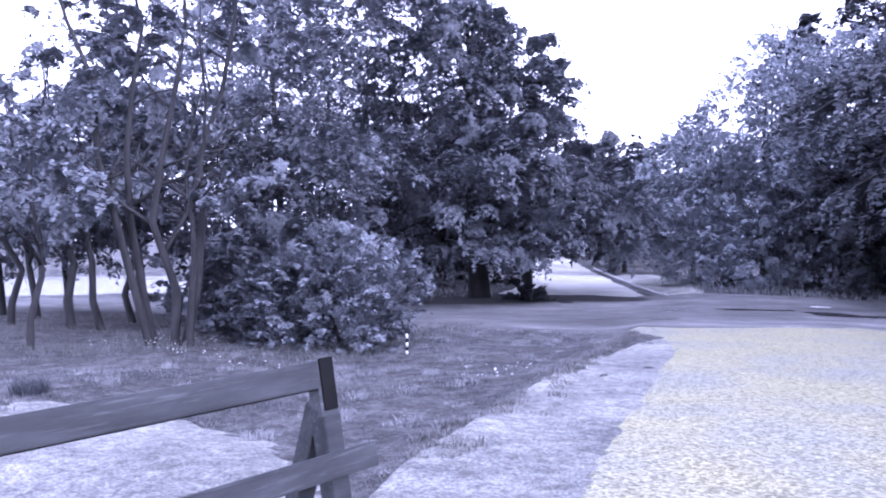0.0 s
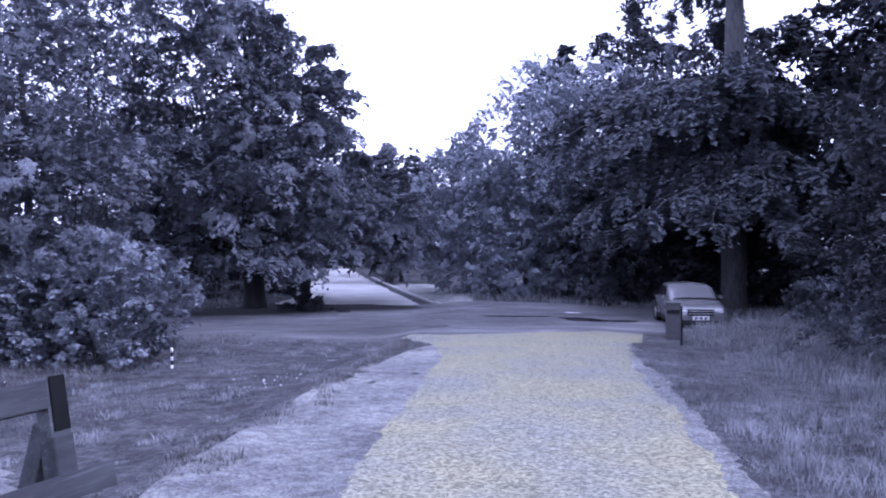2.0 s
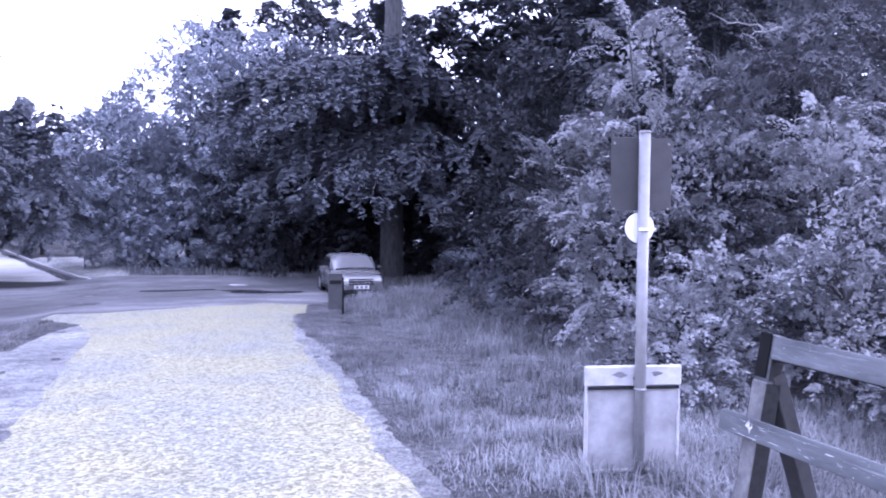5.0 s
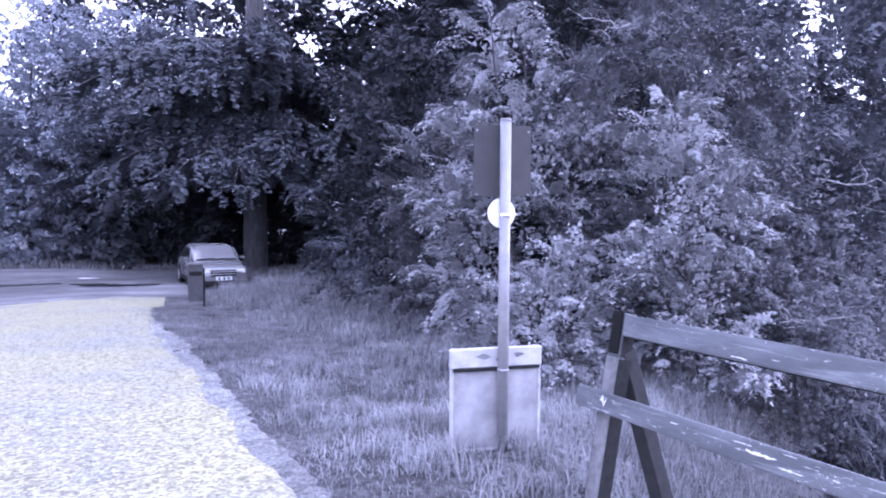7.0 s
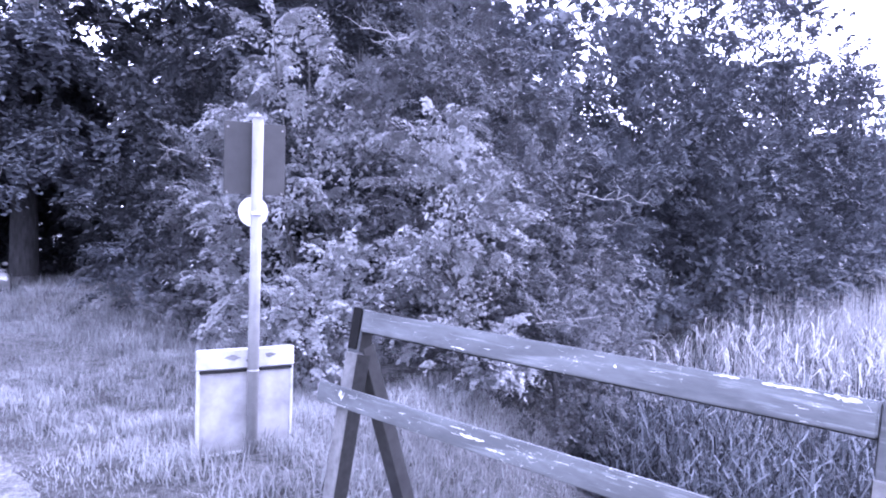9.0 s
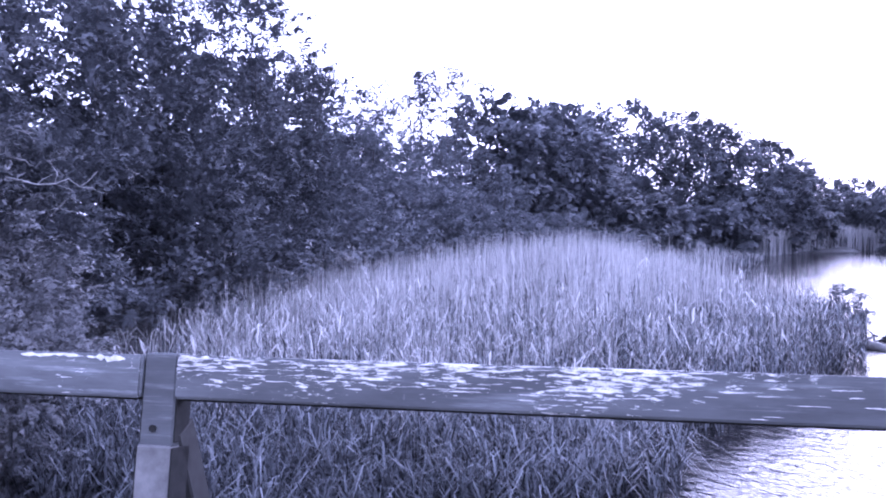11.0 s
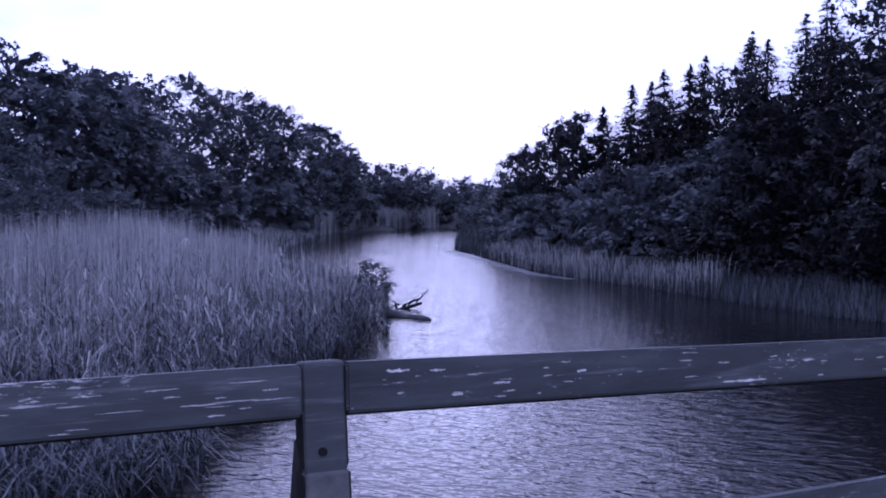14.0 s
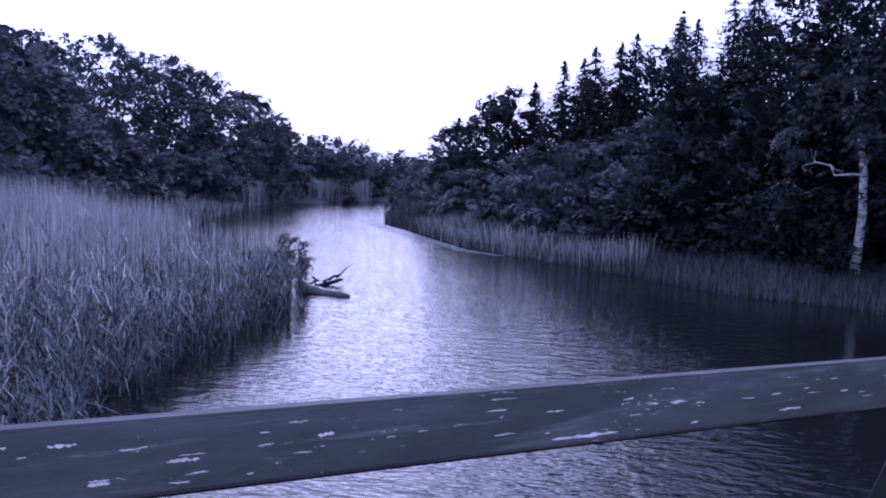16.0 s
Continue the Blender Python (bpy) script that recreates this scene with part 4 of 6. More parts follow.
def tree_thing(name, label, x, y, lobes, seed, leaf, bark, sprays, per, size, stems=((0, 0),), trunk_r=0.12, top=None, limbs=6,
               category="tree", group="", gap=-0.45, droop=0.0, shell=0.22, twigs=10, lean=0.0, spread=1.0, clump=1.1, z=None, narrow=0.55, bare=0, tops=None, pad=4.6, slim=0.7, core=1.0):
    """A tree or shrub. lobes are (x, y, z, rx, ry, rz) about its foot; stems are offsets of each trunk's foot, tops (if given) of each trunk's tip."""
    rng = np.random.RandomState(seed)
    t = thing(name, x, y, ground_z(x, y) if z is None else z, 0, label, category, group)
    lobes = np.asarray(lobes, float)
    fine = []
    hi = top if top is not None else lobes[:, 2].max() + 0.3 * lobes[:, 5].max()
    for i_stem, (dx, dy) in enumerate(stems):
        goal = np.array(tops[i_stem]) if tops else lobes[:, :2].mean(0) * 0.5 + rng.normal(0, 0.25, 2) * (1 + lean) + np.array((dx, dy)) * (1 + lean)
        path = bend((dx, dy, -0.25), (goal[0], goal[1], hi), rng, 8, 0.008 + 0.016 * lean)
        path[1:-1, 2] = np.linspace(path[0, 2], path[-1, 2], 8)[1:-1]
        rad = np.linspace(1.0, 0.22, 8) ** 1.2 * trunk_r
        path = np.insert(path, 1, path[0] * 0.72 + path[1] * 0.28, 0)
        rad = np.insert(rad, 1, rad[0] * 0.98)
        rad[0] *= 1.28
        part("trunk", tubes_mesh("trunk", [tube(path, rad, 9)], bark), None, t)
        for k in range(limbs):
            g = lobes[rng.randint(len(lobes))]
            end = g[:3] + unit(rng.normal(size=3)) * g[3:] * rng.uniform(0.35, 0.85)
            s = np.clip((end[2] - 0.45 * np.hypot(*(end[:2] - path[4, :2]))) / hi, 0.22, 0.9)
            at = np.array([np.interp(s * hi, path[:, 2], path[:, i]) for i in range(3)])
            r0 = np.interp(s * hi, path[:, 2], rad) * 0.62
            limb = bend(at, end, rng, 6, 0.045, 0.05)
            part("limb", tubes_mesh("limb", [tube(limb, np.linspace(r0, r0 * 0.18, 6), 6)], bark), None, t)
            for _ in range(twigs):
                a = limb[rng.randint(1, 6)]
                fine.append(tube(bend(a, a + unit(rng.normal(size=3) + (0, 0, 0.3)) * rng.uniform(0.2, 0.55) * g[3:].mean(), rng, 4, 0.1),
                                 np.linspace(r0 * 0.3, r0 * 0.06, 4), 3))
    for k in range(bare):
        g = lobes[rng.randint(len(lobes))]
        way = unit(rng.normal(size=3) * (1, 1, 0.4) + (-0.5, -0.9, 0.25))
        limb = bend(g[:3] + way * g[3:] * 0.4, g[:3] + way * g[3:] * rng.uniform(1.05, 1.35), rng, 7, 0.05)
        tubes = [tube(limb, np.linspace(0.016, 0.004, 7), 5)]
        for _ in range(5):
            o = limb[rng.randint(2, 6)]
            tubes.append(tube(bend(o, o + unit(way + rng.normal(0, 0.7, 3)) * rng.uniform(0.15, 0.45), rng, 4, 0.08), np.linspace(0.007, 0.002, 4), 4))
        part("bare_limb", tubes_mesh("bare_limb", tubes, M_PALEWOOD), None, t, "pale dead limb")
    if fine:
        tagged(part("twig_spray", tubes_mesh("twig_spray", fine, bark), None, t), kind="stuff")
    q = crown_quads(lobes, sprays, per, size, rng, seed, shell, gap, droop, spread, clump, narrow, pad, slim, core)
    part("crown", mesh_leaves("crown", q, leaf), None, t)
    return t


def spruce_thing(x, y, tall, seed, wide=0.2, size=0.35, leaf=None, n=420, group="spruces on the far bank", label="dark narrow spruce on the far bank", first=0.06):
    rng = np.random.RandomState(seed)
    t = thing("spruce", x, y, ground_z(x, y), 0, label, "tree", group)
    part("trunk", tubes_mesh("trunk", [tube([(0, 0, -0.2), (0, 0, tall * 0.5), (0, 0, tall * 0.98)], (tall * 0.018, tall * 0.011, 0.02), 7)], M_BARK_DARK), None, t)
    s = rng.random(n) ** 1.1 * (1 - first) + first
    zz, reach = s * tall, (1 - s) ** 0.85 * wide * tall * rng.uniform(0.5, 1.1, n) + 0.03
    a = rng.uniform(0, 6.283, n)
    along = np.linspace(0.25, 1.0, 5)
    cen = np.stack([np.cos(a)[:, None] * reach[:, None] * along, np.sin(a)[:, None] * reach[:, None] * along,
                    zz[:, None] - 0.30 * reach[:, None] * along + 0.10 * reach[:, None] * along ** 3], -1).reshape(-1, 3)
    cen = np.repeat(cen, 3, 0) + rng.normal(0, 1, (len(cen) * 3, 3)) * (size * (0.07 + 0.45 * np.repeat(1 - s, 15)))[:, None]
    nrm = rng.normal(0, 0.45, cen.shape) + (0, 0, 1.0) + unit(cen * (1, 1, 0)) * 0.4
    part("crown", mesh_leaves("crown", leaves(cen, nrm, size * (0.34 + 1.15 * np.repeat(1 - s, 15)) * rng.uniform(0.6, 1.3, len(cen)), rng, 0.5), leaf or M_SPRUCE), None, t)
    return t


def blob(x, y, z, r, k=1.0):
    return (x, y, z, r, r, r * k)


# the wood beyond the splayed rail
tree_thing("maple", "slender many-stemmed maple with a light open crown", -10.6, 12.1,
           [blob(-2.2, 0.8, 4.3, 1.5, 0.6), blob(0.9, 1.6, 5.2, 1.4, 0.7), blob(-0.4, 0.9, 7.4, 2.0, 0.8), blob(2.2, 1.2, 4.4, 1.2, 0.55), blob(-3.0, 0.6, 6.8, 1.8, 0.8), blob(1.6, 1.4, 7.6, 1.6, 0.8)],
           21, M_MAPLE, M_BARK_MAPLE, 2700, 8, 0.082, ((0, 0), (0.36, 0.2), (-0.22, 0.30), (0.45, 0.38)), 0.10, 9.6, 6, "tree", "maples", 0.30, 0.2, 0.3, 9, 1.1,
           tops=((-2.1, -0.8), (0.5, 0.3), (-0.7, 0.2), (1.7, 0.9)), pad=3.8, core=0.15)
tree_thing("maple", "thin young maple with bare low twigs", -9.66, 12.1, [blob(0.5, 0.2, 4.4, 1.1, 0.6), blob(0.9, -0.2, 3.3, 0.9, 0.5), blob(0.2, 0, 6.2, 1.3, 0.8)],
           22, M_MAPLE, M_BARK_MAPLE, 1700, 8, 0.082, ((0, 0),), 0.075, 7.2, 8, "tree", "maples", 0.1, 0.2, 0.3, 6, 0.8, tops=((0.35, 0.1),), pad=3.8, core=0.15)
for k, (x, y, r, tall, sd) in enumerate(((-12.9, 11.1, 0.085, 6.2, 31), (-18.5, 15.3, 0.12, 6.6, 32), (-16.7, 15.8, 0.14, 7.4, 33), (-16.2, 16.4, 0.12, 7.8, 34), (-16.9, 18.4, 0.12, 8.0, 35),
                                         (-17.9, 14.2, 0.10, 6.4, 36), (-20.5, 18.0, 0.13, 7.0, 37), (-14.4, 18.6, 0.12, 10.0, 38), (-13.0, 15.6, 0.09, 8.0, 39))):
    lean = np.random.RandomState(sd + 400).normal(0, 0.8, 2)
    tree_thing("maple", "slim maple with a dark trunk and light leaves", x, y,
               [blob(-0.6, 0, 0.50 * tall, 1.7, 0.5), blob(0.8, 0.3, 0.62 * tall, 1.9, 0.6), blob(0, -0.4, 0.80 * tall, 2.0, 0.7), blob(0.2, -0.8, 0.42 * tall, 1.4, 0.4)],
               sd, M_MAPLE, M_BARK_DARK, 1700, 8, 0.11, ((0, 0),), r, tall * 0.95, 8, "tree", "maples", 0.28, 0.25, 0.3, 4, 1.2, tops=((lean[0], lean[1]),), pad=3.8, core=0.15)
tree_thing("shrub", "broad glossy-leaved shrub in pale new leaf", -7.6, 13.9,
           [blob(0.4, 0, 1.05, 1.25, 0.95), blob(-0.6, -0.1, 1.0, 1.2), blob(1.15, 0.2, 1.3, 1.05), blob(0.2, 0.3, 1.75, 1.0), blob(1.0, -0.2, 0.6, 0.95), blob(-0.9, -0.3, 0.5, 0.9)],
           41, M_BUSH, M_BARK_DARK, 6500, 8, 0.075, ((0, 0), (0.4, 0.1), (-0.4, 0)), 0.06, 1.4, 3, "shrub", "", -0.8, -0.3, 0.14, 3, clump=1.6, pad=3.0)
tree_thing("shrub", "dark low shrub at the edge of the wood", -9.4, 14.4,
           [blob(0, 0, 0.9, 1.2), blob(-0.7, 0.2, 0.6, 0.9), blob(0.9, 0.1, 1.2, 1.1), blob(0.2, 0.4, 1.9, 1.0)],
           42, M_WILLOW, M_BARK_DARK, 4000, 7, 0.10, ((0, 0), (0.3, 0)), 0.05, 1.4, 3, "shrub", "", -0.6, 0.0, 0.25, 3)
for x, y, tall, r, sd in ((-12.9, 18.6, 6.4, 2.2, 161), (-11.4, 20.4, 7.0, 2.4, 162), (-11.0, 16.8, 3.4, 1.5, 163)):
    tree_thing("elder", "dense dark elder at the edge of the wood", x, y,
               [blob(0, 0, 0.62 * tall, r, 0.8), blob(-0.5 * r, -0.3 * r, 0.40 * tall, 0.8 * r, 0.8), blob(0.5 * r, -0.4 * r, 0.30 * tall, 0.8 * r, 0.8), blob(-0.1 * r, -0.5 * r, 0.14 * tall, 0.8 * r, 0.7)],
               sd, M_ALDER, M_BARK_DARK, 1300, 8, 0.14, ((0, 0), (0.3, 0.1)), 0.07, tall * 0.8, 4, "tree", "elders", -0.9, 0.3, 0.2, 3, pad=3.6)
# the great chestnut
tree_thing("chestnut_tree", "great dark horse chestnut with low sweeping boughs", -10.2, 32.6,
           [blob(-0.7, 0, 9.3, 4.3, 0.9), blob(-3.5, -1.5, 6.6, 3.4, 0.7), blob(2.4, -1.0, 6.0, 3.0, 0.75), blob(0.5, -3.0, 5.2, 3.4, 0.6), blob(-4.0, -2.6, 3.6, 3.0, 0.55),
            blob(4.6, 1.0, 4.2, 2.8, 0.6), blob(-1.2, -2.0, 12.0, 2.9, 0.9), blob(0.9, 0.5, 10.4, 2.6), blob(3.2, -1.6, 3.2, 2.4, 0.5), blob(-6.2, -2.2, 2.8, 2.2, 0.5), blob(5.8, 2.5, 3.0, 2.0, 0.6), blob(-2.4, -3.0, 2.5, 2.4, 0.42), blob(2.0, -2.6, 2.6, 2.2, 0.36), blob(-5.0, -1.0, 2.0, 2.0, 0.45)],
           51, M_CHESTNUT, M_BARK_DARK, 21000, 9, 0.155, ((0, 0),), 0.52, 12.0, 10, "tree", "", -1.0, 0.6, 0.16, 5, clump=0.75, pad=4.6, slim=0.75, core=2.2)
tree_thing("chestnut_tree", "second dark chestnut behind the first", -9.6, 38.5,
           [blob(0, 0, 8.0, 4.2), blob(3.0, 0, 5.5, 3.0, 0.7), blob(-3, 1, 7, 3.4), blob(2.6, -1.6, 3.4, 2.2, 0.5)], 52, M_CHESTNUT, M_BARK_DARK, 3400, 8, 0.25,
           ((0, 0),), 0.36, 9.0, 6, "tree", "", -0.5, 0.6, 0.2, 4, clump=0.8)
for k, (x, y, tall, r, sd) in enumerate(((-14.5, 27.0, 14.0, 3.2, 61), (-17.5, 25.0, 12.0, 3.0, 62), (-21.5, 24.0, 8.6, 2.8, 63), (-26.0, 24.5, 7.6, 2.8, 64), (-13.0, 21.0, 12.0, 2.6, 65), (-15.5, 33.0, 12.5, 3.4, 66),
                                        (-19.0, 21.0, 8.2, 2.4, 67), (-24.5, 20.0, 7.0, 2.6, 68))):
    tree_thing("maple", "leafy maple deeper in the wood", x, y,
               [blob(0, 0, 0.72 * tall, r, 0.9), blob(-0.5 * r, -0.3 * r, 0.5 * tall, 0.9 * r, 0.6), blob(0.55 * r, -0.2 * r, 0.42 * tall, 0.85 * r, 0.6), blob(0.1, -0.5 * r, 0.88 * tall, 0.7 * r, 0.9)],
               sd, M_CHESTNUT if k in (0, 4, 5) else M_WILLOW if k % 3 == 0 else M_MAPLE, M_BARK_DARK, 1600, 8, 0.16, ((0, 0),), 0.17, tall * 0.9, 4, "tree", "maples", -0.9, 0.35, 0.22, 3, core=2.0, pad=4.0)
# along the far road
for k, (x, y, tall, r, sd, mat) in enumerate(((-17.5, 47, 10.5, 4.0, 71, M_CHESTNUT), (-19.5, 58, 12, 4.4, 72, M_FARLEAF), (-7.0, 57, 9.5, 4.0, 73, M_WILLOW), (-9.5, 68, 11, 4.2, 74, M_WILLOW), (-24, 72, 12, 5, 75, M_FARLEAF),
                                             (-15.5, 84, 11, 5, 76, M_FARLEAF), (-30, 62, 13, 5, 77, M_FARLEAF), (-22, 95, 12, 6, 78, M_FARLEAF), (-4.0, 78, 12, 5, 79, M_FARLEAF))):
    tree_thing("roadside_tree", "rounded leafy tree beside the far road", x, y,
               [blob(0, 0, 0.62 * tall, r, 0.85), blob(-0.6 * r, -0.4 * r, 0.40 * tall, 0.75 * r, 0.8), blob(0.6 * r, -0.3 * r, 0.42 * tall, 0.75 * r, 0.8), blob(0.2 * r, -0.6 * r, 0.24 * tall, 0.7 * r, 0.7), blob(0, 0, 0.85 * tall, 0.55 * r)],
               sd, mat, M_BARK_DARK, 1150, 7, 0.34, ((0, 0),), 0.2, tall * 0.85, 4, "tree", "trees along the far road", -0.6, 0.3, 0.2, 2)
for k, (x, y, tall, r, sd, mat) in enumerate(((-1.5, 44.5, 9.0, 3.4, 81, M_WILLOWPALE), (2.0, 44.0, 12.8, 4.2, 82, M_WILLOWPALE), (5.5, 43.0, 12.6, 4.2, 83, M_WILLOWPALE), (0.5, 41.0, 6.0, 2.8, 84, M_WILLOWPALE),
                                               (4.5, 39.5, 5.6, 2.6, 85, M_CHESTNUT), (8.5, 41.0, 12.5, 4.4, 86, M_CHESTNUT))):
    tree_thing("willow" if mat is M_WILLOWPALE else "lime_tree", "billowing grey-leaved willow beyond the crossing" if mat is M_WILLOWPALE else "dark leafy lime beyond the crossing", x, y,
               [blob(0, 0, 0.62 * tall, r, 0.9), blob(-0.55 * r, -0.5 * r, 0.42 * tall, 0.7 * r), blob(0.5 * r, -0.6 * r, 0.36 * tall, 0.72 * r), blob(-0.1 * r, -0.9 * r, 0.20 * tall, 0.62 * r, 0.8), blob(0.2 * r, 0, 0.85 * tall, 0.6 * r)],
               sd, mat, M_BARK, 4000, 8, 0.15, ((0, 0), (0.4, 0.2)), 0.16, tall * 0.8, 5, "tree", "willows" if mat is M_WILLOWPALE else "", -1.5, 0.5, 0.12, 3, pad=3.6, slim=0.6, narrow=0.48, core=1.6)


def fir_thing():
    """The tall old conifer by the car: a bare straight trunk and tiers of sagging boughs."""
    rng = np.random.RandomState(91)
    t = thing("fir_tree", 10.25, 31.9, ground_z(10.25, 31.9), 0, "tall old fir with a straight grey trunk and sagging dark boughs", "tree")
    part("trunk", tubes_mesh("trunk", [tube([(0, 0, -0.3), (0.02, 0, 0.3), (0, 0, 4), (0.05, 0, 10), (0.1, 0, 20)], (0.66, 0.52, 0.47, 0.40, 0.2), 14)], M_BARK_SPRUCE), None, t)
    tiers = [(rng.uniform(4.2, 8.4), rng.uniform(0, 6.283), rng.uniform(3.0, 5.4)) for _ in range(18)]
    tiers += [(rng.uniform(13.0, 19), rng.uniform(0, 6.283), rng.uniform(2.0, 3.6)) for _ in range(20)]
    tiers += [(rng.uniform(8.2, 10.2), rng.uniform(0, 6.283), rng.uniform(2.0, 4.6)) for _ in range(10)]
    tiers += [(9.0, 3.3, 7.6), (8.4, 3.6, 7.0), (9.8, 3.0, 7.4), (6.0, 3.5, 6.6), (5.4, 3.9, 6.0), (5.0, 4.3, 5.4), (6.6, 5.2, 4.6), (5.6, 5.8, 4.4), (4.8, 4.9, 4.8)]
    tiers += [(rng.uniform(5.0, 9.8), rng.uniform(3.7, 5.2), rng.uniform(1.8, 3.4)) for _ in range(18)]
    cen, nrm = [], []
    for zz, a, reach in tiers:
        d = np.array((math.cos(a), math.sin(a), 0))
        end = d * reach + (0, 0, zz - 0.30 * reach)
        bough = bend((0, 0, zz), end, rng, 6, 0.03, 0.10)
        part("bough", tubes_mesh("bough", [tube(bough, np.linspace(0.09, 0.015, 6), 5)], M_BARK_SPRUCE), None, t)
        side = np.array((-d[1], d[0], 0))
        m, k = int(8.5 * reach), 52
        s = rng.uniform(0.12, 1.0, m)
        foot = np.stack([np.interp(s, np.linspace(0, 1, 6), bough[:, i]) for i in range(3)], -1)
        way = unit(d * 0.55 + side * (rng.choice((-1, 1), m) * rng.uniform(0.4, 1.0, m))[:, None] + rng.normal(0, 0.12, (m, 3)))
        size = (1.12 - 0.65 * s) * 0.34 * reach * rng.uniform(0.6, 1.1, m)
        q = rng.random((m, k)) ** 0.8
        p = foot[:, None] + way[:, None] * (q * size[:, None])[..., None] + rng.normal(0, 0.06, (m, k, 3))
        hang = rng.random((m, k)) ** 2.0 * (0.25 + 0.45 * q)
        p[..., 2] -= 0.42 * size[:, None] * q ** 1.6 + hang
        cen.append(p.reshape(-1, 3))
        nrm.append((np.array((0, 0, 1.0)) + way[:, None] * (0.25 + 1.1 * hang)[..., None] + rng.normal(0, 0.25, (m, k, 3))).reshape(-1, 3))
    cen, nrm = np.concatenate(cen), np.concatenate(nrm)
    part("crown", mesh_leaves("crown", leaves(cen, nrm, 0.22 * rng.uniform(0.6, 1.35, len(cen)), rng, 0.45), M_FIR), None, t)


fir_thing()
tree_thing("undergrowth_shrub", "low dark mound of ivy at the foot of the chestnut", -7.4, 31.2, [(0, 0, 0.2, 0.9, 0.6, 0.4), (-0.35, 0, 0.4, 0.5, 0.5, 0.4), (0.9, 0.1, 0.1, 0.8, 0.5, 0.25)], 117, M_WOODSHADE, M_BARK_DARK, 900, 7, 0.14,
           ((0, 0),), 0.03, 0.5, 2, "shrub", "undergrowth", -0.9, 0.0, 0.2, 2)
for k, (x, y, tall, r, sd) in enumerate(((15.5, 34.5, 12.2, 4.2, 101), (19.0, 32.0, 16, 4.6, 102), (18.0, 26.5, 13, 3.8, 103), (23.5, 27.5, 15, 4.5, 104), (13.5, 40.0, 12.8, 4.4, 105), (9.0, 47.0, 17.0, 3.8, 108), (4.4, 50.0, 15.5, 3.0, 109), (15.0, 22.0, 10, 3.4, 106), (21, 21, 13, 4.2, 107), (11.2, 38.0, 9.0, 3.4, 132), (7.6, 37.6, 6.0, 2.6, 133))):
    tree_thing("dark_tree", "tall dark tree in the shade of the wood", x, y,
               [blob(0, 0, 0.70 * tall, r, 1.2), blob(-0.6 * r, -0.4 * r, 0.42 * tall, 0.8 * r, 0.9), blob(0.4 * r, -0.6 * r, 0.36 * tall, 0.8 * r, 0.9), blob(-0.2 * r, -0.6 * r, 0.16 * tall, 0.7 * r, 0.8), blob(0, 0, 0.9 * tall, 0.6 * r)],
               sd, M_WOODSHADE, M_BARK_DARK, 2000, 7, 0.30, ((0, 0),), 0.26, tall * 0.85, 4, "tree", "dark trees", -1.4, 0.6, 0.14, 3, pad=3.6, core=1.6)
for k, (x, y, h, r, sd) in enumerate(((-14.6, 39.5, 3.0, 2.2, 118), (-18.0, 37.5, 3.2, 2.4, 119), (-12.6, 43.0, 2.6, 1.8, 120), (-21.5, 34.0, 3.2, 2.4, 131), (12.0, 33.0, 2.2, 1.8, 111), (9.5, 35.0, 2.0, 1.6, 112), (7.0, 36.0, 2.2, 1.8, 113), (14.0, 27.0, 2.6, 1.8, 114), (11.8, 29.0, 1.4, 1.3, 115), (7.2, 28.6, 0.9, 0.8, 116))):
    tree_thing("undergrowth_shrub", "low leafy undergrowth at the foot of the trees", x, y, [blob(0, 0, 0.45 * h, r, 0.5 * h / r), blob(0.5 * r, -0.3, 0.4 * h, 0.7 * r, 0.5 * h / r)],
               sd, M_WOODSHADE if y > 32 else M_WILLOW, M_BARK_DARK, 800, 7, 0.18, ((0, 0),), 0.04, 0.6 * h, 2, "shrub", "undergrowth", -0.6, 0.0, 0.3, 2)

